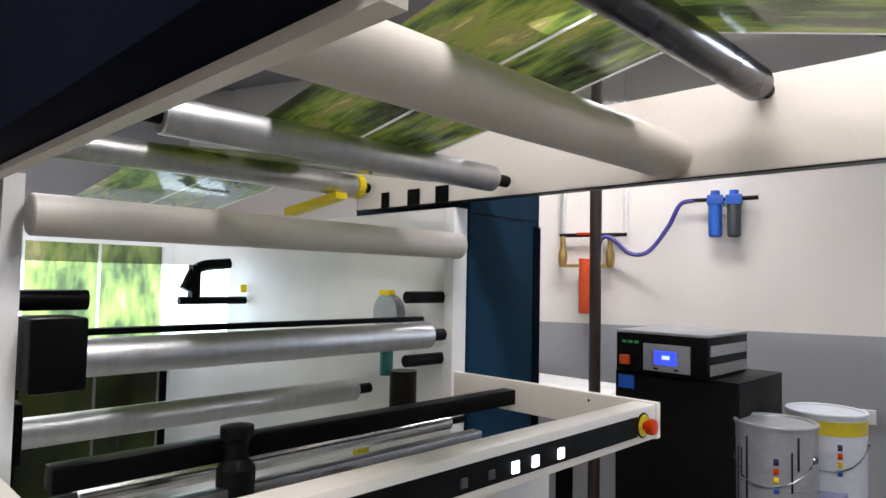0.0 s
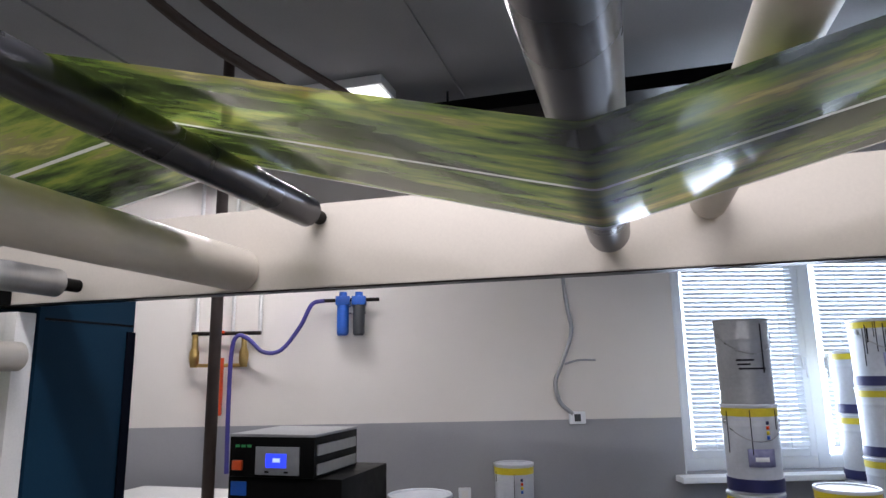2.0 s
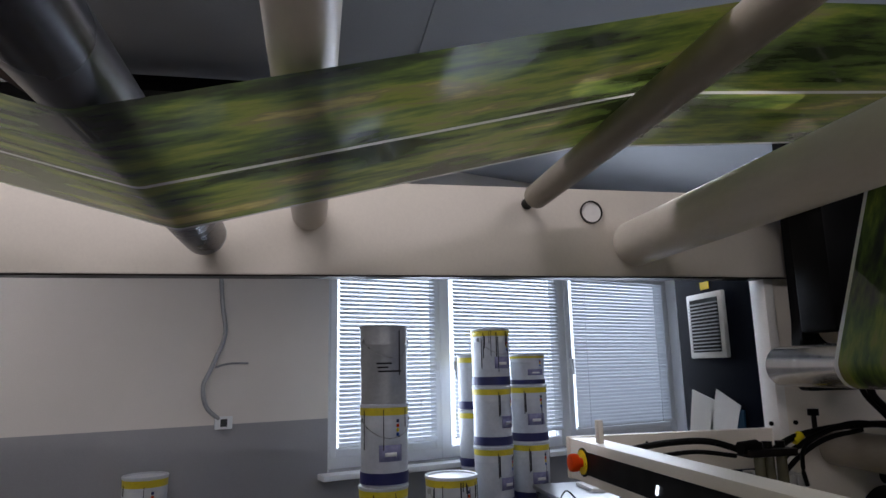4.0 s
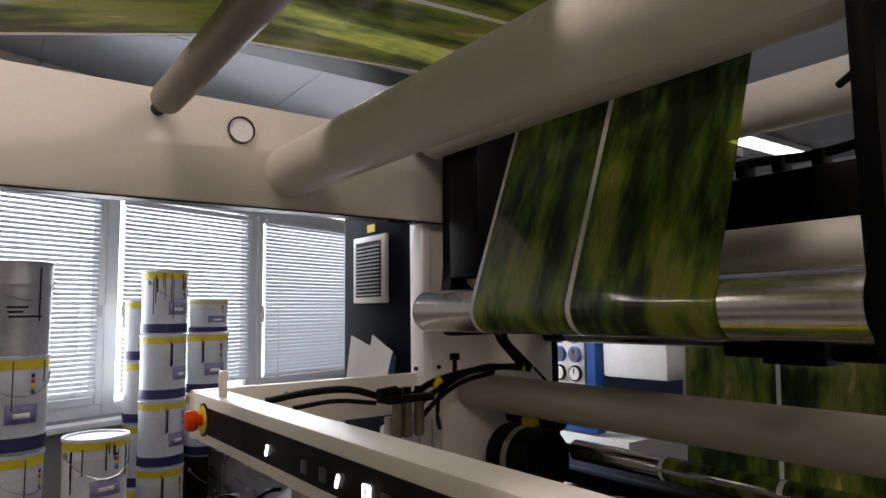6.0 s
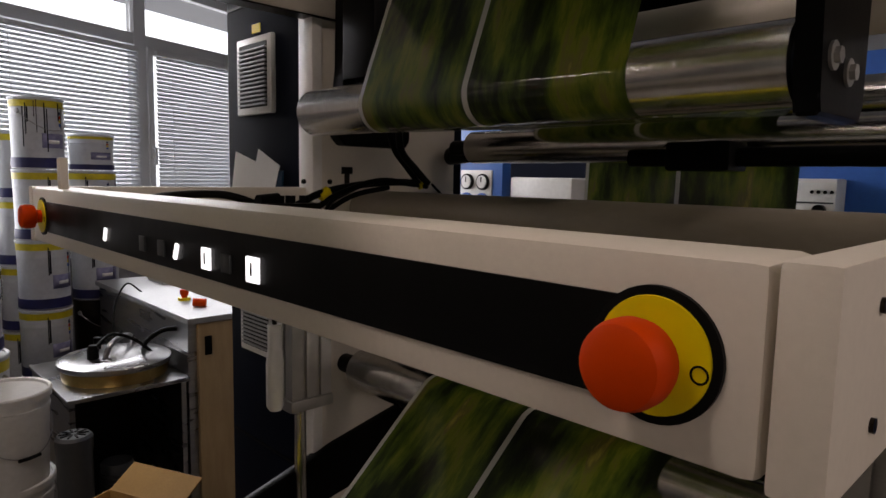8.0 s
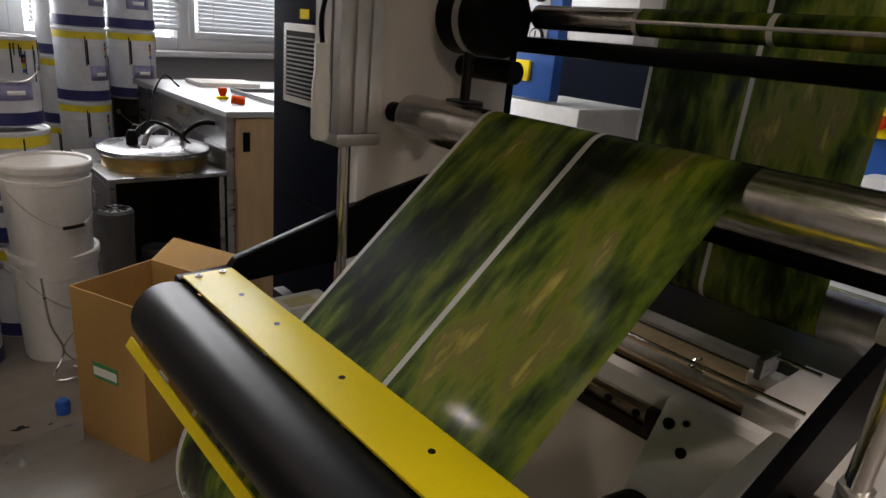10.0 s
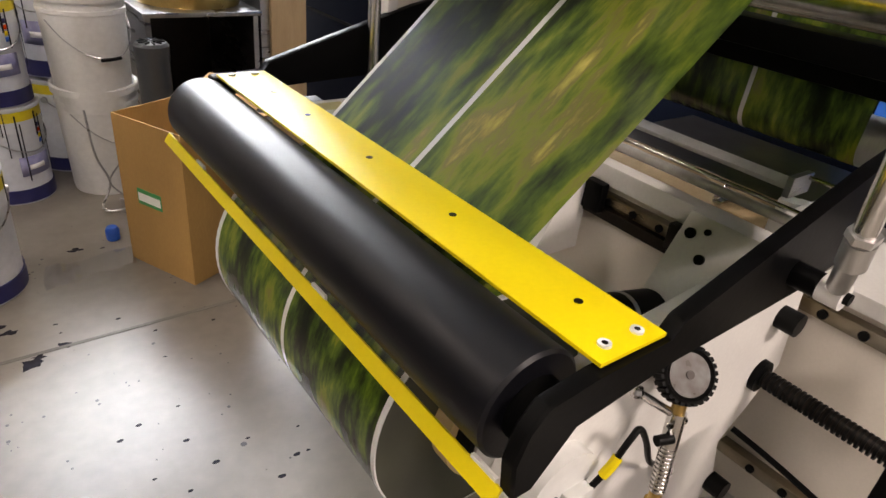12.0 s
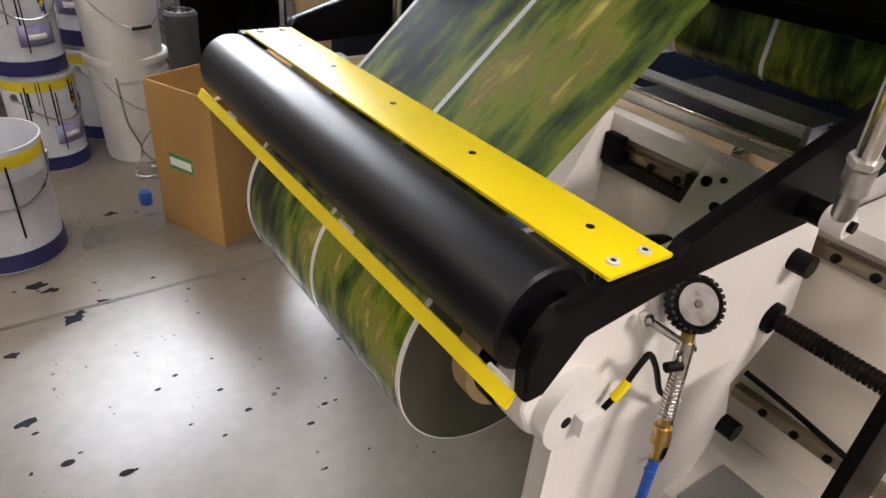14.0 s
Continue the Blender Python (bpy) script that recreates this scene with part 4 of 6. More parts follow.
# lower carriage: near plate, far plate, rails, screw, beams
carriage = thing("rewind_carriage", pose(1.8, 1.1, 0), "white painted steel rewinding carriage on slide rails", "machine carriage")
PL = [(1.375, 0.6), (1.36, 0.64), (1.37, 0.7), (1.41, 0.74), (1.5, 0.76), (1.845, 0.795), (1.875, 0.735), (1.91, 0.57), (1.85, 0.51), (1.8, 0.47), (1.845, 0.37), (1.8, 0.29), (1.7, 0.2), (1.7, 0.0), (1.42, 0.0), (1.425, 0.56)]
PLF = [(1.6, 0.6), (1.62, 0.7), (1.88, 0.75), (1.88, 0.5), (1.65, 0.5)]
for outline, y0, y1 in ((PL, 0.762, 0.79), (PLF, 1.39, 1.418)):
    pb = prism(B(), outline, y0, y1)
    bmesh.ops.bevel(pb, geom=list(pb.edges), offset=0.003, segments=1, affect="EDGES")
    part("side_plate", pb, M["white"], carriage)
for x, z in ((1.834, 0.683), (1.832, 0.372)):
    part("rubber_stop", cym((x, 0.735, z), (x, 0.762, z), 0.0165, seg=20), M["plastic"], carriage)
part("lead_screw", cym((1.84, 0.777, 0.582), (1.84, 0.3, 0.588), 0.0115, seg=16), M["darksteel"], carriage)
for k in range(62):
    y = 0.752 - 0.0072 * k
    part("screw_thread", cym((1.84, y, 0.582), (1.84, y - 0.0035, 0.582), 0.0142, seg=16), M["plastic"], carriage)
part("screw_flange", cym((1.84, 0.762, 0.582), (1.84, 0.753, 0.582), 0.024, seg=28), M["black"], carriage)
hubp = cym((1.424, 0.742, 0.622), (1.424, 0.762, 0.622), 0.048, seg=48)
hub = part("motor_cap", hubp, M["plaswhite"], carriage, "round white end cap")
part("cap_socket", bxm(1.418, 1.452, 0.728, 0.7425, 0.6, 0.626, bevel=0.003), M["plaswhite"], hub)
part("cap_hole", cym((1.408, 0.7412, 0.618), (1.408, 0.7425, 0.618), 0.007, seg=16), M["plastic"], hub)
part("spindle_housing", cym((RX, 0.788, RZ), (RX, 0.829, RZ), 0.062, seg=40), M["white"], carriage)
part("housing_screw", cym((1.395, 0.775, 0.6), (1.4, 0.8, 0.6), 0.007, seg=14), M["plastic"], carriage)
part("sensor_cable", tube(B(), [(1.452, 0.733, 0.622), (1.466, 0.727, 0.65), (1.484, 0.725, 0.68), (1.496, 0.725, 0.686), (1.521, 0.727, 0.653), (1.558, 0.735, 0.597), (1.6, 0.742, 0.555), (1.63, 0.745, 0.5), (1.645, 0.745, 0.45), (1.635, 0.742, 0.425), (1.6, 0.738, 0.43)], 0.0036, 8), M["plastic"], carriage)
part("cable_tag", tube(B(), [(1.46, 0.729, 0.638), (1.466, 0.7265, 0.65), (1.472, 0.726, 0.66)], 0.0056, 8, 2), M["yellow"], carriage)
# slide rails along the roller axis on the bed's front wall
part("bed_wall", bxm(1.935, 1.965, 0.25, 1.42, 0.1, 0.7, bevel=0.003), M["cream"], carriage)
part("bed_rim", bxm(1.912, 1.945, 0.8, 1.42, 0.7005, 0.736, bevel=0.003), M["white"], carriage)
for z in (0.672, 0.37):
    rl = part("slide_rail", bxm(1.915, 1.935, 0.25, 1.165 if z > 0.5 else 0.8, z - 0.011, z + 0.011, bevel=0.003), M["railsteel"], carriage)
    for k in range(16 if z > 0.5 else 9):
        part("rail_screw", cym((1.911, 0.3 + 0.055 * k, z), (1.916, 0.3 + 0.055 * k, z), 0.007, seg=14), M["plastic"], rl)
part("rail_cover", bxm(1.9, 2.1, 0.25, 0.76, 0.705, 0.73, bevel=0.003), M["white"], carriage)
part("lower_bed", bxm(1.72, 1.96, 0.3, 0.83, 0.2, 0.28, bevel=0.02), M["white"], carriage)
# grey patch on top of the white bed
part("grey_patch", bxm(1.73, 1.85, 0.56, 0.74, 0.2805, 0.284), M["cangrey"], carriage)
near_block = part("guide_block", prism(B(), [(1.79, 0.59), (1.91, 0.59), (1.91, 0.742), (1.882, 0.742)], 0.792, 0.952), M["white"], carriage)
far_block = part("guide_block", prism(B(), [(1.79, 0.56), (1.91, 0.56), (1.91, 0.742), (1.885, 0.742)], 1.172, 1.39), M["white"], carriage)
for y, z, r, blk in ((0.934, 0.715, 0.0085, near_block), (0.911, 0.725, 0.005, near_block), (0.9, 0.69, 0.008, near_block), (1.2, 0.715, 0.008, far_block), (1.215, 0.67, 0.008, far_block), (1.26, 0.69, 0.006, far_block)):
    x = 1.882 - (0.742 - z) * 0.605
    part("socket_screw", cym((x - 0.004, y, z + 0.0015), (x + 0.006, y, z - 0.002), r, seg=16), M["plastic"], blk)
part("slide_carrier", bxm(1.895, 1.914, 0.955, 0.99, 0.655, 0.7, bevel=0.003), M["darksteel"], carriage)
part("slide_carrier", bxm(1.895, 1.914, 1.13, 1.17, 0.65, 0.705, bevel=0.003), M["black"], carriage)
part("shaft", cym((1.962, 0.8, 0.755), (1.962, 1.42, 0.755), 0.0085, seg=20), M["brushed"], carriage)
part("shaft", cym((1.985, 0.8, 0.763), (1.985, 1.42, 0.763), 0.0035, seg=14), M["chrome"], carriage)
bar = part("flat_bar", bxm(2.045, 2.09, 0.9, 1.27, 0.766, 0.774, bevel=0.002), M["brushed"], carriage)
part("bar_clamp", bxm(2.035, 2.1, 0.888, 0.9, 0.757, 0.792, bevel=0.003), M["steel"], bar)
part("bar_clamp", bxm(2.035, 2.1, 1.27, 1.282, 0.757, 0.785, bevel=0.003), M["steel"], bar)
part("wing_screw", cym((2.085, 0.82, 0.785), (2.085, 0.888, 0.785), 0.0035, seg=10), M["chrome"], bar)
part("cross_bar", bxm(2.2, 2.26, 0.6, 1.5, 0.9, 0.95, bevel=0.004), M["black"], carriage)
part("tray_end_plate", bxm(1.968, 2.2, 0.795, 0.878, 0.69, 0.744, bevel=0.003), M["white"], carriage)
part("drip_tray", bxm(1.906, 2.6, 0.852, 1.42, 0.64, 0.66), M["darksteel"], carriage)
part("thin_rod", tube(B(), [(1.86, 0.77, 0.46), (1.875, 0.7, 0.44), (1.885, 0.6, 0.415)], 0.005, 8), M["plastic"], carriage)
part("rod_ball", lathe(B(), [(0, -0.013), (0.009, -0.009), (0.013, 0), (0.009, 0.009), (0, 0.013)], 16, pose(1.886, 0.595, 0.413)), M["plastic"], carriage)
part("black_post", bxm(1.625, 1.79, 0.545, 0.56, 0.0, 0.72, bevel=0.003), M["black"], carriage)
part("motor", cym((1.62, 0.9, 0.66), (1.75, 0.9, 0.63), 0.035, seg=28), M["black"], carriage, "black cylindrical motor")
part("motor_ring", cym((1.675, 0.9, 0.647), (1.683, 0.9, 0.645), 0.0365, seg=28), M["alu"], carriage)

# pressure gauge gun hanging on the plate
gauge = thing("tyre_inflator_gun", pose(1.555, 0.735, 0.72), "chrome air gun with a round pressure gauge", "air gun")
face = Vector((-0.35, -0.72, 0.6)).normalized()
gq = face.to_track_quat("Z", "Y").to_matrix().to_4x4()
gm = Matrix.Translation((1.556, 0.728, 0.728)) @ gq
part("gauge_body", lathe(B(), [(0, -0.016), (0.026, -0.016), (0.0285, -0.008), (0.0285, 0.007), (0.026, 0.009), (0.023, 0.006), (0, 0.006)], 40, gm), M["plastic"], gauge)
part("gauge_face", lathe(B(), [(0, 0.0062), (0.0225, 0.0062), (0.0225, 0.0072), (0, 0.0072)], 40, gm), mat("worn_dial", (0.17, 0.165, 0.16), (0.1, 0.08, 0.07), 0.3, scale=60), gauge, "grey dial worn in the middle")
part("dial_pointer_hub", lathe(B(), [(0, 0.007), (0.0045, 0.007), (0.0045, 0.0082), (0, 0.0082)], 16, gm), M["rust"], gauge)
tb = B()
for k in range(26):
    a = 2 * math.pi * k / 26
    box(tb, -0.0022, 0.0022, -0.002, 0.0025, -0.009, 0.007, 0.0, gm @ pose(0.0292 * math.cos(a), 0.0292 * math.sin(a), 0, 0, 0, math.degrees(a)))
part("rubber_teeth", tb, M["plastic"], gauge)
g0, g1 = Vector((1.552, 0.722, 0.697)), Vector((1.535, 0.702, 0.545))
for a, b, r, mm, nm in ((0.0, 0.07, 0.0075, "brass", "neck"), (0.07, 0.34, 0.0095, "chrome", "gun_body"), (0.34, 0.72, 0.0075, "chrome", "coil_grip"), (0.72, 0.8, 0.0072, "brass", "nipple"), (0.8, 0.95, 0.0105, "brass", "coupling"), (0.95, 1.1, 0.0058, "brass", "hose_tail")):
    part(nm, cyl(B(), g0.lerp(g1, a), g0.lerp(g1, b), r, seg=20), M[mm], gauge)
for k in range(11):
    c = g0.lerp(g1, 0.35 + 0.034 * k)
    part("coil_ring", cyl(B(), c, c + (g1 - g0) * 0.018, 0.0092, seg=16), M["chrome"], gauge)
part("trigger", cyl(B(), g0.lerp(g1, 0.12) + Vector((-0.016, -0.004, 0)), g0.lerp(g1, 0.62) + Vector((0.018, 0, 0)), 0.0038, seg=10), M["chrome"], gauge)
part("side_lever", cyl(B(), (1.505, 0.745, 0.715), (1.562, 0.716, 0.672), 0.0048, seg=12), M["chrome"], gauge)
part("lever_knob", lathe(B(), [(0, -0.008), (0.006, -0.005), (0.0078, 0), (0.006, 0.005), (0, 0.008)], 14, pose(1.505, 0.746, 0.715)), M["chrome"], gauge)
part("valve_knob", cyl(B(), (1.522, 0.718, 0.662), (1.54, 0.712, 0.662), 0.006, seg=14), M["plastic"], gauge)
hs = [g1 + (g1 - g0) * 0.1, (1.532, 0.7, 0.5), (1.53, 0.698, 0.44), (1.52, 0.69, 0.36), (1.49, 0.66, 0.3), (1.44, 0.6, 0.3), (1.4, 0.56, 0.34), (1.37, 0.54, 0.4)]
part("air_hose", tube(B(), hs, 0.0052, 10), M["bluehose"], gauge, "blue coiled air hose")
for k in range(18):
    c = Vector(hs[0]).lerp(Vector(hs[2]), k / 18)
    part("hose_coil", cyl(B(), c, c + Vector((0, 0, -0.0035)), 0.0064, seg=14), M["bluehose"], gauge)

# ---- cabinets behind the machine ----
cab = thing("electrical_cabinet", pose(2.0, 1.74, 0), "tall dark navy electrical cabinet with filter vents", "cabinet", "electrical cabinets")
part("cabinet_body", bxm(1.705, 2.13, 1.58, 1.895, 0.03, 1.95, bevel=0.004), M["navy"], cab)
part("plinth", bxm(1.72, 2.12, 1.59, 1.885, 0.0, 0.03), M["black"], cab)
part("door_seam", bxm(1.7035, 1.706, 1.585, 1.89, 1.8, 1.806), M["black"], cab)
part("door_seam", bxm(1.7035, 1.706, 1.585, 1.89, 0.86, 0.866), M["black"], cab)


def vent(parent, y, z, w, h):
    fr = B()
    box(fr, 1.693, 1.7045, y - w / 2, y + w / 2, z - h / 2, z + h / 2, 0.004)
    v = part("filter_vent", fr, M["plaswhite"], parent, "white plastic filter vent")
    # black plate stands in for the shaded hollow behind the slats
    part("vent_recess", bxm(1.6915, 1.6935, y - w / 2 + 0.016, y + w / 2 - 0.016, z - h / 2 + 0.014, z + h / 2 - 0.014), M["plastic"], v)
    n = int((h - 0.03) / 0.0085)
    for k in range(n):
        zz = z - h / 2 + 0.018 + k * 0.0085
        part("vent_slat", bxm(1.687, 1.693, y - w / 2 + 0.016, y + w / 2 - 0.016, zz, zz + 0.003), M["cangrey"], v)
    part("warning_label", bxm(1.7025, 1.7045, y - 0.012, y + 0.022, z + h / 2 + 0.01, z + h / 2 + 0.028), M["yellow"], parent, "small yellow warning label")


vent(cab, 1.754, 1.652, 0.146, 0.156)
vent(cab, 1.754, 1.145, 0.146, 0.156)
part("round_lock", cym((1.69, 1.68, 1.29), (1.705, 1.68, 1.29), 0.02, seg=24), M["plaswhite"], cab)
pp = thing("paper_sheets", pose(1.69, 1.7, 1.44), "two white paper sheets tucked behind the frame", "papers")
for y, a in ((1.8, 14), (1.71, 22)):
    part("sheet", bxm(-0.001, 0.001, -0.045, 0.045, -0.06, 0.06, m=pose(1.69, y, 1.43, a, 0, 0)), M["paper"], pp)
part("blue_folder", bxm(-0.002, 0.002, -0.016, 0.016, -0.03, 0.03, m=pose(1.692, 1.655, 1.43, 4, 0, 0)), M["bluecab"], pp)

cab2 = thing("electrical_cabinet", pose(-1.0, 1.75, 0), "tall mid blue electrical cabinet beside the machine frame", "cabinet", "electrical cabinets")
part("cabinet_body", bxm(-1.3, -0.79, 1.585, 1.905, 0.03, 1.95, bevel=0.004), M["bluecab"], cab2)
part("plinth", bxm(-1.3, -0.8, 1.59, 1.9, 0, 0.03), M["black"], cab2)
part("door_seam", bxm(-0.7915, -0.7885, 1.6, 1.9, 1.705, 1.711), M["black"], cab2)
# darker navy strip along the cabinet's side edge
part("dark_edge", bxm(-0.795, -0.785, 1.875, 1.906, 0.03, 1.69), M["navy"], cab2)

# ---- coating unit ----
lu = thing("coating_unit", pose(-1.2, 1.05, 0), "white coating machine with steel rollers and black brackets", "machine")
part("side_frame", prism(B(), [(-2.6, 0), (-0.83, 0), (-0.83, 1.72), (-2.6, 1.72)], 1.53, 1.56), M["white"], lu)
part("frame_edge", bxm(-0.83, -0.795, 1.526, 1.58, 0, 1.72, bevel=0.003), M["white"], lu)
part("side_frame", prism(B(), [(-2.6, 0), (-0.8, 0), (-0.8, 1.68), (-2.6, 1.68)], 0.5, 0.53), M["white"], lu)
for x, z, r, mm, y0, y1, cap in ((-0.6, 1.768, 0.031, "satin", 0.66, 1.45, True), (-1.15, 1.8, 0.033, "alu", 0.62, 1.455, True), (-0.77, 1.613, 0.034, "beigeroll", 0.53, 1.52, False),
                                 (-0.8, 1.378, 0.033, "satin", 0.62, 1.44, True), (-1.1, 1.2, 0.031, "satin", 0.6, 1.44, True), (-0.72, 1.17, 0.018, "chrome", 0.6, 1.44, True)):
    SPIN.append((roller(x, z, r, M[mm], y0, y1, cap, lu), r, 1))
part("bearing_block", bxm(-0.85, -0.75, 0.535, 0.62, 1.33, 1.45, bevel=0.008), M["black"], lu)
part("bearing_block", bxm(-1.16, -1.04, 0.535, 0.6, 1.15, 1.27, bevel=0.008), M["black"], lu)
part("doctor_bar", bxm(-0.86, -0.835, 0.6, 1.46, 1.412, 1.424, bevel=0.002), M["black"], lu)
part("black_rail", bxm(-0.62, -0.58, 0.53, 1.53, 1.222, 1.258, bevel=0.004), M["black"], lu)
part("steel_rail", bxm(-0.56, -0.53, 0.56, 1.35, 1.175, 1.195, bevel=0.004), M["steel"], lu)
for z in (1.475, 1.31):
    part("shaft_knob", cym((-0.84, 1.4, z), (-0.84, 1.53, z), 0.016, seg=18), M["plastic"], lu)
part("shaft_knob", cym((-0.84, 0.53, 1.475), (-0.84, 0.64, 1.475), 0.018, seg=18), M["plastic"], lu)
part("clamp_wheel", cym((-0.95, 1.42, 1.43), (-0.95, 1.45, 1.43), 0.05, seg=28), M["cangrey"], lu)
part("yellow_tag", bxm(-0.97, -0.93, 1.415, 1.44, 1.478, 1.492, bevel=0.002), M["yellow"], lu)
part("regulator", cym((-0.88, 1.43, 1.17), (-0.88, 1.43, 1.28), 0.036, seg=24), M["darksteel"], lu)
part("teal_fitting", cym((-0.95, 1.43, 1.26), (-0.95, 1.43, 1.37), 0.018, seg=16), mat("teal_plastic", (0.05, 0.3, 0.28), None, 0.4), lu)
part("black_handle", lathe(B(), [(0, 0), (0.03, 0), (0.03, 0.1), (0.018, 0.115), (0.018, 0.14), (0.026, 0.15), (0.026, 0.165), (0, 0.17)], 24, pose(-0.55, 0.78, 1.12)), M["plastic"], lu)
part("yellow_strap", bxm(-1.0, -0.975, 1.36, 1.4, 1.02, 1.12, bevel=0.004), M["yellow"], lu)
part("blue_mark", cym((-0.95, 1.2, 1.0), (-0.945, 1.2, 1.0), 0.03, seg=20), M["bluepl"], lu)
part("yellow_bar", prism(B(), [(-1.37, 1.716), (-1.1, 1.75), (-1.1, 1.768), (-1.37, 1.738)], 1.355, 1.395), M["yellow"], lu, "yellow strap bar")
part("yellow_collar", cym((-1.15, 1.456, 1.8), (-1.15, 1.478, 1.8), 0.036, seg=24), M["yellow"], lu)
part("inspection_lamp", bxm(-2.02, -2.0, 0.6, 1.5, 1.29, 1.56), M["lightbox"], lu, "bright inspection light panel")
# added plate: its black stands for the unlit zone under the lamp panel
part("shade_backing", bxm(-2.02, -2.0, 0.56, 1.27, 0.76, 1.285), M["black"], lu, "black plate added to darken the film below the inspection light")
part("arm_bracket", prism(B(), [(-1.92, 1.44), (-1.88, 1.44), (-1.88, 1.56), (-1.92, 1.56)], 1.3, 1.33), M["black"], lu)
part("label", bxm(-1.905, -1.9, 1.5, 1.525, 1.46, 1.49), M["yellow"], lu)
part("back_panel", bxm(-2.62, -2.6, 0.5, 1.56, 0, 1.72), M["white"], lu)
part("back_bar", cym((-1.9, 1.26, 1.43), (-1.9, 1.52, 1.43), 0.014, seg=16), M["black"], lu)
part("back_arm", tube(B(), [(-1.9, 1.28, 1.47), (-1.9, 1.33, 1.55), (-1.9, 1.45, 1.57)], 0.02, 10), M["black"], lu)
part("base_tray", bxm(-2.4, -0.4, 0.56, 1.5, 0.72, 0.75), M["white"], lu)
part("front_plate", bxm(-0.5, -0.48, 0.56, 1.53, 0.3, 1.1), M["white"], lu)

# ---- corona generator, table, pole ----
gen = thing("corona_generator", pose(-0.7, 2.72, 1.19), "black power generator with a lit blue display", "generator")
part("case", bxm(-0.885, -0.53, 2.55, 2.93, 1.19, 1.335, bevel=0.004), M["plastic"], gen)
part("lid", bxm(-0.888, -0.527, 2.548, 2.933, 1.335, 1.345, bevel=0.002), M["cangrey"], gen)
for z in (1.2, 1.268):
    part("side_vent", bxm(-0.531, -0.525, 2.57, 2.91, z, z + 0.038), M["alu"], gen, "bare metal side panel")
dp = part("display_panel", bxm(-0.77, -0.59, 2.543, 2.551, 1.2, 1.3, bevel=0.002), M["cangrey"], gen)
part("screen", bxm(-0.725, -0.64, 2.5405, 2.5435, 1.226, 1.276), M["lcd"], dp, "lit blue screen")
part("screen_text", bxm(-0.695, -0.665, 2.5395, 2.5407, 1.246, 1.26), M["lcdink"], dp)
for x in (-0.72, -0.64):
    part("key", bxm(x - 0.008, x + 0.008, 2.5395, 2.5435, 1.208, 1.214), M["plastic"], dp)
part("switch", bxm(-0.865, -0.825, 2.535, 2.55, 1.215, 1.25, bevel=0.003), M["orange"], gen)
for x in (-0.86, -0.835, -0.81):
    part("label_bar", bxm(x, x + 0.018, 2.5485, 2.5497, 1.296, 1.306), M["green"], gen)
ped = thing("generator_base", pose(-0.6, 2.8, 0), "black steel transformer cabinet under the generator", "cabinet")
part("body", bxm(-0.9, -0.43, 2.57, 3.02, 0, 1.188, bevel=0.006), M["plastic"], ped)
part("blue_badge", bxm(-0.885, -0.82, 2.566, 2.5715, 1.12, 1.17), M["bluepl"], ped)
pole = thing("steel_pole", pose(-1.03, 2.63, 0), "thin dark brown steel pole from floor to ceiling", "pole")
part("shaft", cym((-1.03, 2.63, 0), (-1.03, 2.63, CEILING), 0.024, seg=20), M["rust"], pole)
part("foot", cym((-1.03, 2.63, 0), (-1.03, 2.63, 0.012), 0.07, seg=24), M["rust"], pole)
bench = thing("work_table", pose(-1.45, 2.85, 0), "dark table covered with white papers", "table")
part("tabletop", bxm(-1.85, -1.06, 2.5, 3.25, 0.985, 1.015, bevel=0.003), M["plaswhite"], bench)
for x in (-1.8, -1.12):
    for y in (2.55, 3.2):
        part("leg", bxm(x - 0.025, x + 0.025, y - 0.025, y + 0.025, 0, 0.985), M["black"], bench)
for k, (x, y, a) in enumerate(((-1.3, 2.62, 8), (-1.45, 2.8, -12), (-1.2, 2.85, 22))):
    ob = solid("paper_sheet", bxm(-0.105, 0.105, -0.15, 0.15, 0, 0.002, m=pose(x, y, 1.0155 + 0.0025 * k, 0, 0, a)), M["paper"], "white paper sheet lying on the table", "paper", group="papers on the table")

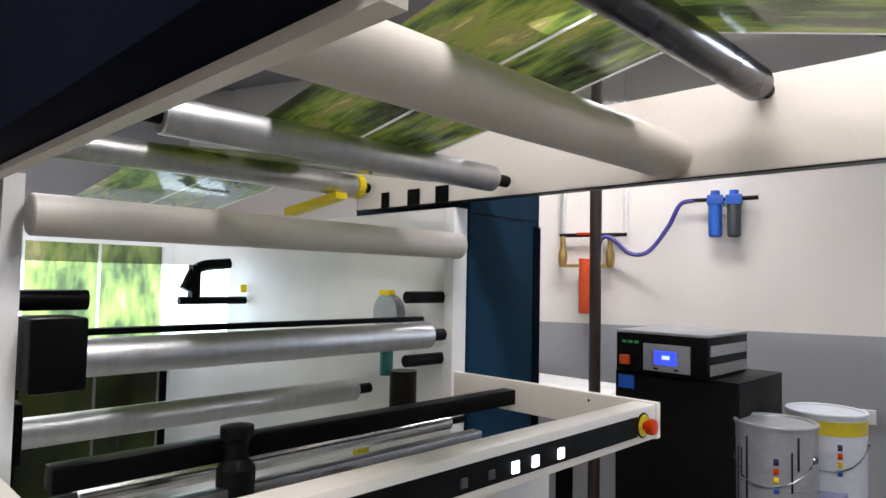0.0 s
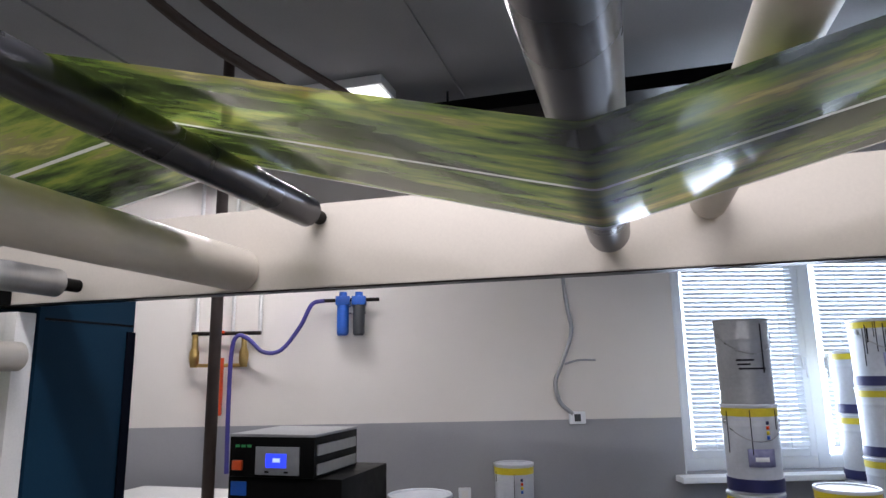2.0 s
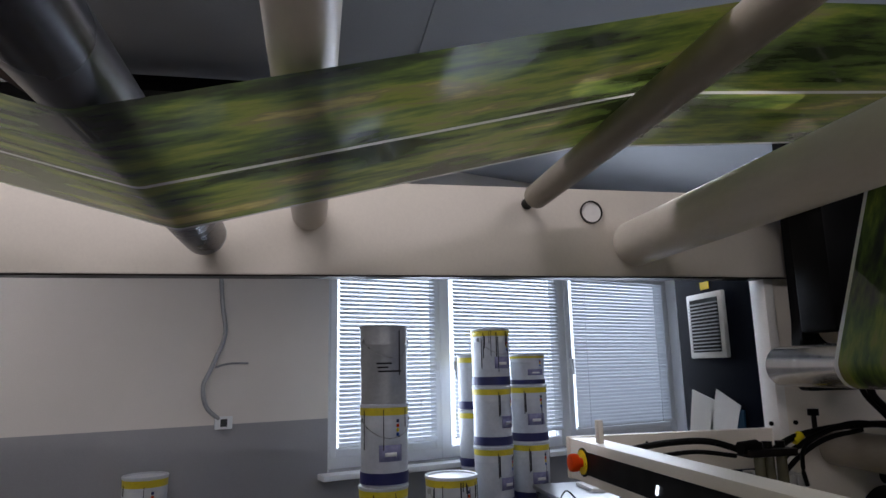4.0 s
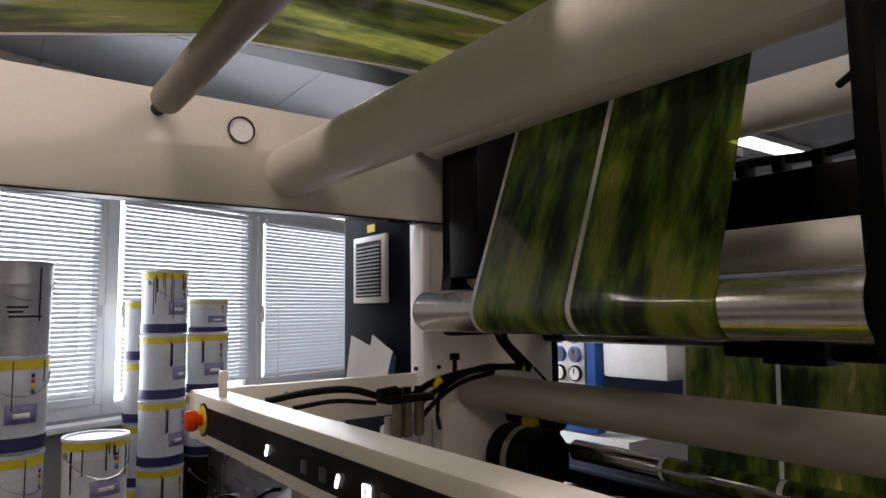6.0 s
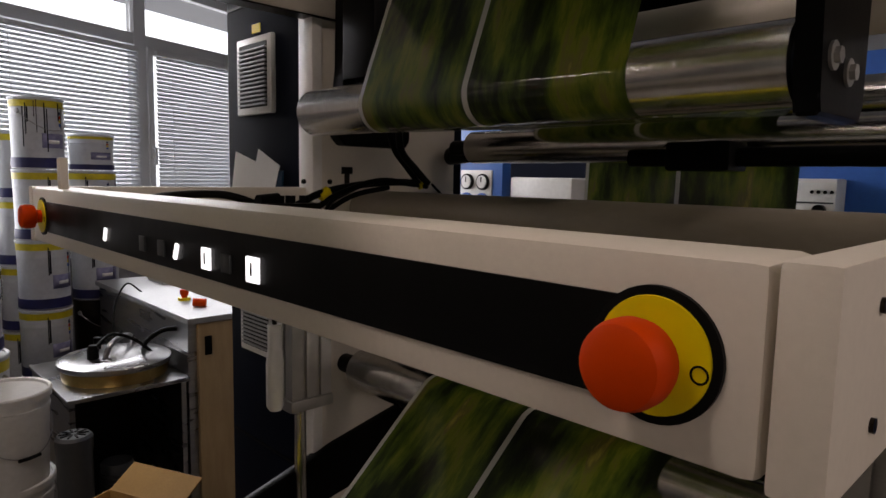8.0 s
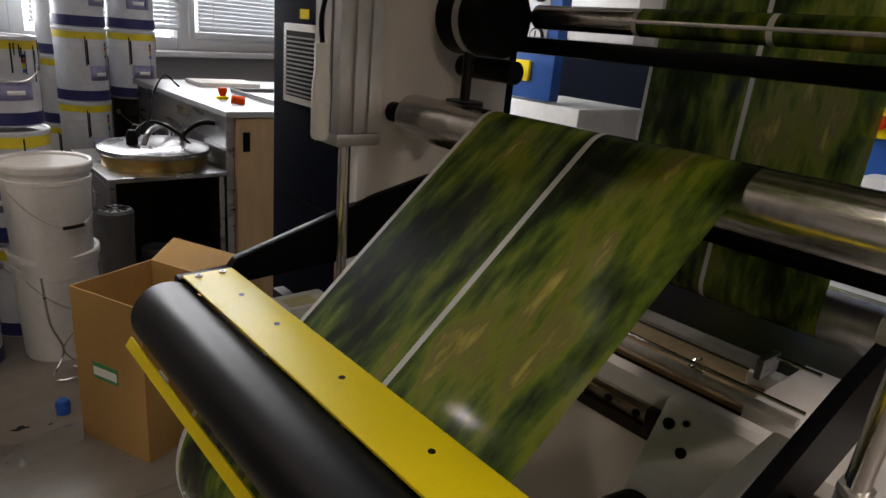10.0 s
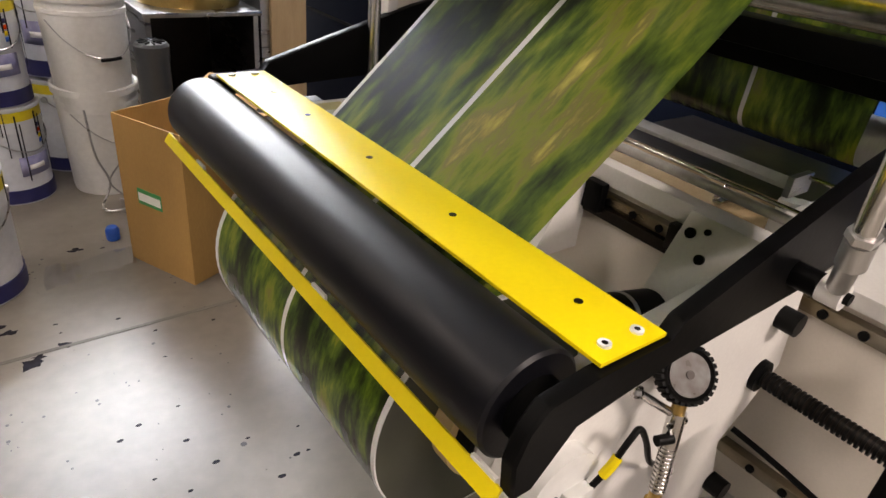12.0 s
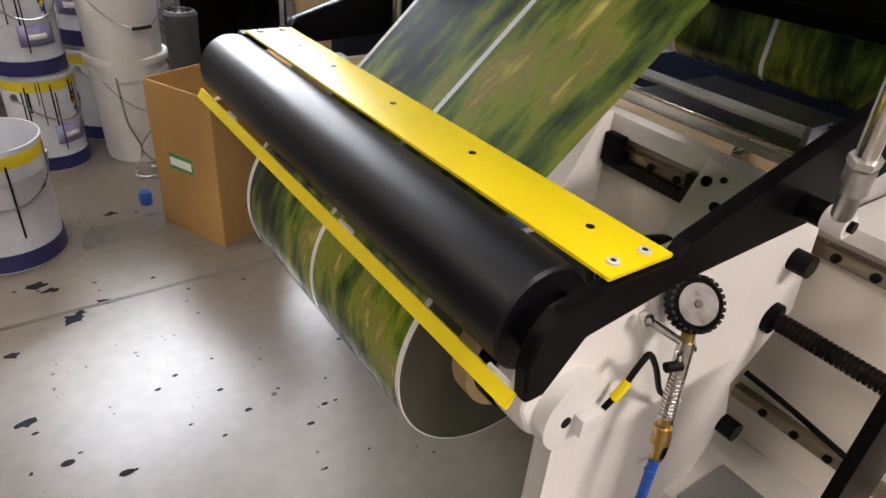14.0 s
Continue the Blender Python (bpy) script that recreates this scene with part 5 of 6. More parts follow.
# ---- cans and buckets ----
def can(name, r, h, body, band_top, band_bot, label, group, open_top=False, handle=True, labelbar=True, drips=0, seed=1, lidded=True):
    """A tinplate can at the origin with hoops, lid, bands, printed blocks and ink runs."""
    rnd = random.Random(seed)
    t = thing(name, Matrix(), label, "paint can" if r < 0.2 else "drum", group)
    prof = [(0, 0.0), (r * 0.965, 0.0), (r * 0.97, 0.008), (r * 0.965, 0.014), (r * 0.97, h * 0.3), (r * 0.985, h * 0.7), (r * 0.99, h * 0.74), (r * 1.0, h * 0.75), (r * 0.99, h * 0.765), (r, h - 0.012)]
    if open_top:
        prof += [(r * 1.02, h - 0.006), (r * 1.02, h), (r * 0.985, h), (r * 0.965, h - 0.02), (r * 0.95, h * 0.5), (0, h * 0.45)]
    else:
        prof += [(r * 1.035, h - 0.012), (r * 1.04, h - 0.004), (r * 1.02, h), (r * 0.95, h - 0.002), (r * 0.93, h - 0.008), (0, h - 0.008)]
    part("can_body", lathe(B(), prof, 36), M[body], t, local=True)

    def band(nm, z0, z1, material):
        part(nm, lathe(B(), [(r * 0.975, z0), (r * 1.004, z0), (r * 1.006, (z0 + z1) / 2), (r * 1.006, z1), (r * 0.975, z1)], 36), material, t, local=True)

    if band_top:
        band("yellow_band", h * 0.86, h * 0.955, M["canyel"])
    if band_bot:
        band("navy_band", h * 0.02, h * 0.16, M["canblue"])

    def patch(nm, a0, a1, z0, z1, material, k=1.009):
        bm, n = B(), max(2, int((a1 - a0) / 8))
        lo = [bm.verts.new((r * k * math.cos(radians(a0 + (a1 - a0) * i / n)), r * k * math.sin(radians(a0 + (a1 - a0) * i / n)), z0)) for i in range(n + 1)]
        hi = [bm.verts.new((v.co.x, v.co.y, z1)) for v in lo]
        for i in range(n):
            bm.faces.new((lo[i], lo[i + 1], hi[i + 1], hi[i]))
        ob = part(nm, bm, material, t, local=True)
        so = ob.modifiers.new("thickness", "SOLIDIFY")
        so.thickness = 0.0012

    if labelbar:
        patch("printed_label", -118, -62, h * 0.3, h * 0.5, M["lilac"])
        patch("label_text", -104, -76, h * 0.36, h * 0.41, M["paper"], 1.014)
        for k, mm in enumerate(("canblue", "red", "yellow", "bluepl")):
            patch("colour_square", -76, -69, h * 0.77 - k * h * 0.055, h * 0.81 - k * h * 0.055, M[mm], 1.012)
    if not band_top and r > 0.12 and body == "cangrey":
        for k, (a0, a1) in enumerate(((-128, -92), (-126, -100), (-124, -66))):
            patch("printed_bar", a0, a1, h * (0.5 - 0.05 * k), h * (0.52 - 0.05 * k), M["drip"], 1.01)
        for zz in (0.3, 0.62):
            band("rolled_hoop", h * zz, h * zz + 0.006, M[body])
    for k in range(drips):
        a = -90 + rnd.uniform(-70, 70)
        top = h * rnd.uniform(0.82, 0.97)
        patch("ink_run", a, a + rnd.uniform(1.2, 3.5), top - h * rnd.uniform(0.1, 0.6), top, M["drip"], 1.016)
    if handle:
        hp = [(r * 1.02 * math.cos(radians(a)), r * 1.03 * math.sin(radians(a)), h * 0.8 - 0.09 * math.sin(math.pi * k / 8)) for k, a in enumerate(range(-170, -9, 20))]
        part("wire_handle", tube(B(), hp, 0.0024, 6, 2), M["steel"], t, local=True)
        for a in (-170, -10):
            part("handle_ear", lathe(B(), [(0, 0), (0.013, 0.0), (0.011, 0.007), (0, 0.009)], 14, pose(r * 0.99 * math.cos(radians(a)), r * 0.99 * math.sin(radians(a)), h * 0.8, 90, 0, a + 90)), M["steel"], t, local=True)
    return t


def place(t, spots, first=True):
    for x, y, z, a in spots:
        if first:
            t.matrix_basis = pose(x, y, z, 0, 0, a)
            first = False
        else:
            copy_thing(t, pose(x, y, z, 0, 0, a))


PITCH, CAN_BASE = 0.35, 0.055
ink_a = can("ink_can", 0.118, 0.348, "can", True, True, "white ink can with yellow rim, navy base and lilac label", "stacked ink cans", drips=4, seed=3, handle=False)
ink_b = can("ink_can", 0.118, 0.348, "can", True, True, "white ink can streaked with dark ink runs", "stacked ink cans", drips=11, seed=8, handle=True)


def by_wall(u, off, z, a):
    p = on_wall(u, -off, z)
    return (p.x, p.y, z, a)


place(ink_a, [by_wall(1.5, 0.42, CAN_BASE + k * PITCH, 20 + 7 * k) for k in range(4)] + [by_wall(1.81, 0.38, CAN_BASE + k * PITCH, 30 - 8 * k) for k in range(2, 4)] + [by_wall(1.57, 0.14, k * PITCH + 0.25, 12 * k) for k in range(4)])
place(ink_b, [by_wall(1.5, 0.42, CAN_BASE + 4 * PITCH, 25), by_wall(1.81, 0.38, CAN_BASE, 5), (1.14, 3.09, 0.0, 35), (1.13, 3.08, PITCH, 20)])
half_can = can("ink_can", 0.112, 0.19, "can", True, True, "low white ink can with yellow rim on the stack", "low ink cans", seed=2, handle=False)
dark_can = can("ink_bucket", 0.118, 0.346, "darksteel", False, False, "dark metal bucket smeared with black ink", "stacked ink cans", labelbar=False, drips=5, seed=41)
place(dark_can, [by_wall(1.81, 0.38, CAN_BASE + PITCH, 20)])
place(half_can, [by_wall(1.81, 0.38, CAN_BASE + 4 * PITCH, 12)])
skid = thing("wooden_skid", WALL @ pose(1.65, -0.4, 0), "flat wooden skid under the ink can stacks", "skid")
for k in range(5):
    part("board", bxm(1.36 + 0.122 * k, 1.47 + 0.122 * k, -0.56, -0.27, 0.035, CAN_BASE - 0.001, bevel=0.002, m=WALL), M["wood"], skid)
for v in (-0.54, -0.31):
    part("runner", bxm(1.36, 1.958, v, v + 0.04, 0, 0.0345, m=WALL), M["wood"], skid)
plinth = thing("wooden_crate", WALL @ pose(1.5, -0.14, 0), "low wooden block under the rear can stack", "crate")
part("crate_body", bxm(1.45, 1.69, -0.262, -0.02, 0, 0.248, bevel=0.004, m=WALL), M["wood"], plinth)
grey_can = can("solvent_drum", 0.128, 0.41, "cangrey", False, False, "grey tinplate drum standing on the can stack", "tall drums", labelbar=False, drips=1, seed=5)
white_can = can("solvent_drum", 0.128, 0.41, "can", True, True, "white tinplate drum with yellow rim and navy base", "tall drums", drips=3, seed=6)
place(grey_can, [(1.135, 3.9, 1.39, 15)])
place(white_can, [(1.38, 3.34, 0.365, -30), (1.135, 3.9, 0.98, 10), (1.13, 3.9, 0.565, 40), (1.13, 3.9, 0.15, 80)])
crate = thing("wooden_pallet", pose(1.13, 3.9, 0), "low wooden pallet under the drums", "pallet")
part("deck", bxm(0.9, 1.36, 3.68, 4.12, 0.11, 0.148), M["wood"], crate)
for x in (0.92, 1.1, 1.28):
    part("runner", bxm(x, x + 0.06, 3.68, 4.12, 0, 0.11), M["wood"], crate)
short_can = can("ink_can", 0.105, 0.36, "can", True, True, "slim white ink can with yellow rim", "slim ink cans", drips=2, seed=9, handle=False)
place(short_can, [(-0.05, 3.92, 0.72, 15), (-0.05, 3.92, 0.36, 40), (-0.05, 3.92, 0.0, 70)])
drum = can("metal_drum", 0.125, 0.53, "cangrey", False, False, "pale metal drum with a domed lid and wire handle", "metal drums", drips=6, seed=4)
place(drum, [(-0.33, 2.62, 0.545, 0), (-0.33, 2.62, 0.0, 30)])
wd = can("ink_can", 0.13, 0.53, "can", True, True, "white can with a white lid and yellow rim", "metal drums", drips=3, seed=14)
place(wd, [(-0.27, 2.98, 0.545, 15), (-0.27, 2.98, 0.0, 60)])
lid2 = can("ink_can", 0.14, 0.36, "can", True, True, "big white ink can with yellow rim, its lid dusty", "big ink cans", drips=6, seed=21)
place(lid2, [(0.72, 3.35, 0.36, 12), (0.72, 3.35, 0.0, 50), (1.38, 3.34, 0.0, 40)])
top_can = can("ink_can", 0.116, 0.305, "can", True, True, "white ink can with yellow rim and heavy dark ink runs", "big ink cans", drips=12, seed=23)
place(top_can, [(1.38, 3.34, 0.79, 12)])
opened = can("ink_can", 0.143, 0.36, "can", True, True, "open white ink can with navy base, stained with ink", "floor cans", open_top=True, drips=8, seed=31, labelbar=False)
place(opened, [(0.94, 2.47, 0.0, 10)])
small_lid = can("ink_can", 0.11, 0.3, "can", True, True, "small white can with yellow rim on the floor", "floor cans", drips=2, seed=33)
place(small_lid, [(0.3, 3.55, 0.0, 0), (0.52, 3.62, 0, 40), (0.52, 3.62, 0.3, 10)])


def pail(seed):
    t = thing("white_pail", Matrix(), "white plastic pail with wire handle and closed lid", "bucket", "white pails")
    h, r = 0.4, 0.14
    part("pail_body", lathe(B(), [(0, 0), (r * 0.86, 0), (r * 0.88, 0.01), (r * 0.96, h - 0.07), (r * 0.985, h - 0.068), (r * 0.985, h - 0.055), (r * 0.96, h - 0.053), (r * 0.97, h - 0.02), (r * 0.9, h - 0.018), (0, h - 0.018)], 40), M["plaswhite"], t, local=True)
    part("pail_lid", lathe(B(), [(r * 0.97, h - 0.03), (r * 1.03, h - 0.028), (r * 1.04, h - 0.006), (r * 1.01, h), (r * 0.95, h - 0.003), (r * 0.93, h - 0.012), (0, h - 0.01)], 40), M["plaswhite"], t, local=True)
    hp = [(r * 1.0 * math.cos(radians(a)), r * 1.02 * math.sin(radians(a)), h * 0.78 - 0.12 * math.sin(math.pi * k / 8)) for k, a in enumerate(range(-170, -9, 20))]
    part("wire_handle", tube(B(), hp, 0.002, 6, 2), M["steel"], t, local=True)
    part("handle_grip", tube(B(), [(r * 1.03 * math.cos(radians(a)), r * 1.045 * math.sin(radians(a)), h * 0.78 - 0.119) for a in (-104, -90, -76)], 0.006, 8, 3), M["plastic"], t, local=True)
    return t


pl = pail(1)
place(pl, [(1.435, 3.04, 0.315, 18), (1.44, 3.06, -0.0, 30)])
wire = thing("wire_stand", pose(1.44, 2.86, 0), "thin bent wire stirrer standing on the floor", "wire")
part("wire", tube(B(), [(1.36, 2.85, 0.36), (1.37, 2.84, 0.2), (1.4, 2.83, 0.1), (1.36, 2.8, 0.02), (1.42, 2.78, 0.012), (1.47, 2.83, 0.012), (1.43, 2.87, 0.012)], 0.004, 8), M["steel"], wire)
part("wire", tube(B(), [(1.44, 2.84, 0.16), (1.4, 2.83, 0.1), (1.45, 2.82, 0.03)], 0.003, 8), M["steel"], wire)
rag = thing("blue_cap", pose(1.345, 2.6, 0), "small blue plastic cap on the floor", "cap")
part("cap", lathe(B(), [(0, 0), (0.02, 0), (0.022, 0.035), (0.016, 0.045), (0, 0.045)], 20, pose(1.345, 2.6, 0)), M["bluepl"], rag)

# ---- cardboard box ----
bx = thing("cardboard_box", pose(1.37, 2.455, 0, 0, 0, -65.4), "open brown cardboard box with a green label", "box")
bl, bw, bh, th = 0.275, 0.28, 0.478, 0.005
MB = WORLD[bx]
for nm, a in (("front_wall", (0, bl, 0, th, 0, bh)), ("back_wall", (0, bl, bw - th, bw, 0, bh)), ("side_wall", (0, th, th, bw - th, 0, bh)), ("side_wall", (bl - th, bl, th, bw - th, 0, bh)), ("box_floor", (th, bl - th, th, bw - th, 0.002, 0.007))):
    part(nm, bxm(*a, bevel=0.0012, m=MB), M["card"], bx)
part("flap", bxm(0, bl, 0, th, 0, 0.11, m=MB @ pose(0, bw - 0.004, bh - 0.003, -62, 0, 0)), M["card"], bx)
part("flap", bxm(0, th, th, bw - th, 0, 0.11, m=MB @ pose(bl - 0.006, 0, bh - 0.003, 0, 74, 0)), M["card"], bx)
lab = part("label", bxm(0.07, 0.17, -0.0015, 0.0005, 0.215, 0.265, m=MB), M["green"], bx, "green bordered paper label")
part("label_field", bxm(0.074, 0.166, -0.0022, -0.0013, 0.226, 0.252, m=MB), M["paper"], lab)

# ---- stainless stand with pressure pot, wooden cabinet ----
st = thing("stainless_stand", pose(1.85, 3.35, 0), "stainless steel stand stained with ink", "stand")
part("top_plate", bxm(1.63, 2.08, 3.06, 3.66, 0.605, 0.622, bevel=0.003), M["steel"], st)
part("side_panel", bxm(1.64, 1.66, 3.08, 3.65, 0, 0.605), M["steel"], st)
part("side_panel", bxm(2.05, 2.07, 3.08, 3.65, 0, 0.605), M["steel"], st)
# back panel and shelf take a darker steel than the sides
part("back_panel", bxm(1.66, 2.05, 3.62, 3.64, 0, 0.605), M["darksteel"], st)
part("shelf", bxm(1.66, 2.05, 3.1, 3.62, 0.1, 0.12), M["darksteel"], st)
mo = thing("electric_motor", pose(1.8, 3.1, 0.12), "small dark finned electric motor on the stand's shelf", "motor")
part("motor_body", lathe(B(), [(0, 0.12), (0.06, 0.12), (0.06, 0.3), (0.055, 0.31), (0, 0.315)], 28, pose(1.82, 3.16, 0)), M["dim"], mo)
for k in range(9):
    part("fin", lathe(B(), [(0.06, 0.14 + 0.016 * k), (0.065, 0.14 + 0.016 * k), (0.065, 0.145 + 0.016 * k), (0.06, 0.145 + 0.016 * k)], 28, pose(1.82, 3.16, 0)), M["dim"], mo)
mo2 = thing("electric_motor", pose(1.57, 2.86, 0), "small grey finned electric motor standing upright", "motor")
part("motor_body", lathe(B(), [(0, 0.0), (0.055, 0.0), (0.055, 0.5), (0.058, 0.52), (0.058, 0.56), (0.05, 0.57), (0, 0.572)], 28, pose(1.6, 2.86, 0)), M["dim"], mo2)
for k in range(10):
    part("fan_slot", bxm(-0.0025, 0.0025, 0.012, 0.045, 0.571, 0.575, m=pose(1.6, 2.86, 0, 0, 0, 36 * k)), M["plastic"], mo2)
pot = thing("pressure_pot", pose(1.87, 3.3, 0.622), "steel pressure pot with clamped lid and hoses", "pot")
MP = pose(1.87, 3.3, 0)
part("pot_ring", lathe(B(), [(0.17, 0.622), (0.195, 0.622), (0.2, 0.64), (0.2, 0.67), (0.17, 0.675)], 48, MP), M["brass"], pot, "brassy lower ring")
part("lid", lathe(B(), [(0.205, 0.67), (0.212, 0.676), (0.212, 0.692), (0.2, 0.7), (0.13, 0.716), (0.05, 0.724), (0, 0.725)], 48, MP), M["steel"], pot)
part("lid_handle", tube(B(), [(1.8, 3.2, 0.71), (1.83, 3.23, 0.76), (1.9, 3.3, 0.775), (1.96, 3.38, 0.75), (1.98, 3.42, 0.7)], 0.011, 10), M["steel"], pot)
part("valve", lathe(B(), [(0, 0.715), (0.022, 0.715), (0.022, 0.75), (0.014, 0.77), (0, 0.772)], 20, pose(1.77, 3.24, 0)), M["plastic"], pot)
part("valve", lathe(B(), [(0, 0.715), (0.014, 0.715), (0.014, 0.77), (0, 0.775)], 20, pose(1.82, 3.36, 0)), M["plastic"], pot)
part("hose", tube(B(), [(1.78, 3.24, 0.76), (1.85, 3.25, 0.8), (1.95, 3.25, 0.75), (2.02, 3.18, 0.66)], 0.007, 8), M["plastic"], pot)
part("hose", tube(B(), [(1.98, 3.3, 0.7), (1.97, 3.22, 0.76), (2.03, 3.2, 0.8), (2.12, 3.22, 0.79)], 0.01, 8), M["plastic"], pot)
part("hose", tube(B(), [(1.9, 3.4, 0.7), (1.93, 3.5, 0.85), (2.0, 3.55, 0.95), (2.08, 3.6, 0.9)], 0.004, 8), M["plastic"], pot)
wc = thing("wooden_cabinet", pose(2.5, 3.6, 0), "grey topped cabinet with a light wood front", "cabinet")
part("carcass", bxm(2.085, 2.9, 3.09, 4.25, 0, 0.84), M["steel"], wc)
part("front_board", bxm(2.12, 2.9, 3.066, 3.089, 0.02, 0.835, bevel=0.002), M["wood"], wc, "light wood front board")
part("top_board", bxm(2.07, 2.92, 3.05, 4.27, 0.84, 0.865, bevel=0.003), M["cangrey"], wc)
part("keyhole_plate", bxm(2.145, 2.175, 3.06, 3.068, 0.7, 0.78, bevel=0.003), M["plastic"], wc)
es = thing("spare_stop_button", pose(2.25, 3.4, 0.865), "loose red and yellow stop button on the cabinet", "button")
part("yellow_base", lathe(B(), [(0, 0.865), (0.028, 0.865), (0.028, 0.878), (0, 0.878)], 24, pose(2.22, 3.45, 0)), M["yellow"], es)
part("red_cap", lathe(B(), [(0, 0.878), (0.012, 0.878), (0.02, 0.9), (0.02, 0.915), (0, 0.918)], 24, pose(2.22, 3.45, 0)), M["red"], es)
es2 = thing("red_knob", pose(2.2, 3.28, 0.865), "small red knob lying on the cabinet", "knob")
part("knob", cym((2.19, 3.28, 0.885), (2.235, 3.25, 0.882), 0.018, seg=18), M["red"], es2)
tray2 = thing("metal_tray", pose(2.45, 3.4, 0.865), "flat metal tray lying on the cabinet", "tray")
tb3 = bxm(2.36, 2.6, 3.2, 3.7, 0.866, 0.87)
for bb in ((2.36, 2.366, 3.2, 3.7), (2.594, 2.6, 3.2, 3.7), (2.366, 2.594, 3.2, 3.206), (2.366, 2.594, 3.694, 3.7)):
    box(tb3, *bb, 0.87, 0.886)
part("tray_body", tb3, M["steel"], tray2)
pb2 = thing("paper_stack", pose(2.45, 4.05, 0.865), "stack of white papers on the cabinet", "papers")
part("paper_sheet", bxm(2.3, 2.62, 3.92, 4.15, 0.8655, 0.885, bevel=0.002), M["paper"], pb2)

# ---- on the wall ----
flt = thing("air_filter_unit", WALL @ pose(-1.28, -0.05, 1.9), "blue compressed air filter and regulator pair", "air filter")


def wpart(name, bm, material, parent, label=""):
    bmesh.ops.transform(bm, matrix=WALL, verts=bm.verts)
    return part(name, bm, material, parent, label)


for u, mm in ((-1.325, "bluepl"), (-1.235, "dim")):
    wpart("bowl", lathe(B(), [(0, 1.775), (0.026, 1.775), (0.033, 1.785), (0.034, 1.94), (0.03, 1.955), (0, 1.96)], 24, pose(u, -0.055, 0)), M[mm], flt)
    wpart("head", bxm(u - 0.04, u + 0.04, -0.09, -0.015, 1.945, 1.995, bevel=0.006), M["bluepl"], flt)
    wpart("knob", lathe(B(), [(0, 1.995), (0.024, 1.995), (0.022, 2.02), (0, 2.022)], 20, pose(u, -0.055, 0)), M["bluepl"], flt)
wpart("pipe", cym((-1.44, -0.055, 1.972), (-1.12, -0.055, 1.978), 0.011, seg=14), M["darksteel"], flt)
wpart("bracket", bxm(-1.36, -1.2, -0.016, -0.0, 1.9, 1.98), M["steel"], flt)
hose = thing("air_hose", WALL @ pose(-1.6, -0.06, 1.8), "purple blue air hose hung in a bow on the wall", "hose")
wpart("hose", tube(B(), [(-1.43, -0.055, 1.973), (-1.5, -0.06, 1.95), (-1.56, -0.06, 1.83), (-1.66, -0.07, 1.7), (-1.76, -0.07, 1.69), (-1.84, -0.07, 1.76), (-1.9, -0.07, 1.78), (-1.93, -0.07, 1.7), (-1.935, -0.07, 1.4), (-1.93, -0.07, 1.05)], 0.012, 10), M["hose"], hose)
pipes = thing("air_pipework", WALL @ pose(-1.95, -0.05, 1.8), "copper and brass air pipework with an orange filter bowl", "pipework")
for u in (-2.14, -1.94, -1.79):
    wpart("pipe", cym((u, -0.03, 1.8 if u != -1.94 else 1.7), (u, -0.03, CEILING), 0.011, seg=12), M["plaswhite"], pipes)
wpart("pipe", cym((-2.16, -0.04, 1.795), (-1.78, -0.04, 1.797), 0.011, seg=12), M["darksteel"], pipes)
wpart("pipe", cym((-2.14, -0.045, 1.62), (-1.87, -0.045, 1.62), 0.01, seg=12), M["brass"], pipes)
for u in (-2.14, -1.87):
    wpart("brass_valve", lathe(B(), [(0, 1.61), (0.02, 1.61), (0.026, 1.65), (0.026, 1.69), (0.016, 1.72), (0.016, 1.79), (0, 1.79)], 18, pose(u, -0.045, 0)), M["brass"], pipes)
wpart("filter_head", cym((-2.01, -0.05, 1.6), (-2.01, -0.05, 1.66), 0.035, seg=24), M["orange"], pipes)
wpart("filter_bowl", lathe(B(), [(0, 1.35), (0.03, 1.35), (0.034, 1.36), (0.034, 1.6), (0, 1.6)], 24, pose(-2.01, -0.05, 0)), M["orange"], pipes, "orange red filter bowl")
wpart("red_handle", bxm(-2.06, -1.98, -0.055, -0.035, 1.795, 1.81, bevel=0.003), M["red"], pipes)
con = thing("cable_conduit", WALL @ pose(-0.05, -0.02, 1.6), "grey flexible cable conduit running down to a socket", "conduit")
wpart("conduit", tube(B(), [(-0.05, -0.014, CEILING), (-0.05, -0.014, 2.2), (-0.035, -0.014, 1.95), (-0.015, -0.014, 1.78), (-0.08, -0.014, 1.6), (-0.12, -0.014, 1.5), (-0.1, -0.014, 1.39), (-0.03, -0.014, 1.32)], 0.012, 10), M["cangrey"], con)
wpart("clip_wire", tube(B(), [(-0.06, -0.008, 1.6), (0.02, -0.008, 1.62), (0.12, -0.008, 1.62)], 0.006, 8), M["cangrey"], con)
for u, z, w in ((-0.005, 1.3, 0.047), (-0.652, 0.905, 0.034)):
    so = thing("wall_socket", WALL @ pose(u, 0, z), "white surface wall socket", "socket", "wall sockets")
    wpart("plate", bxm(u - w, u + w, -0.022, -0.002, z - 0.034, z + 0.034, bevel=0.004), M["pvc"], so)
    wpart("insert", bxm(u - 0.018, u + 0.018, -0.0235, -0.0215, z - 0.02, z + 0.02), M["dim" if w > 0.04 else "paper"], so)

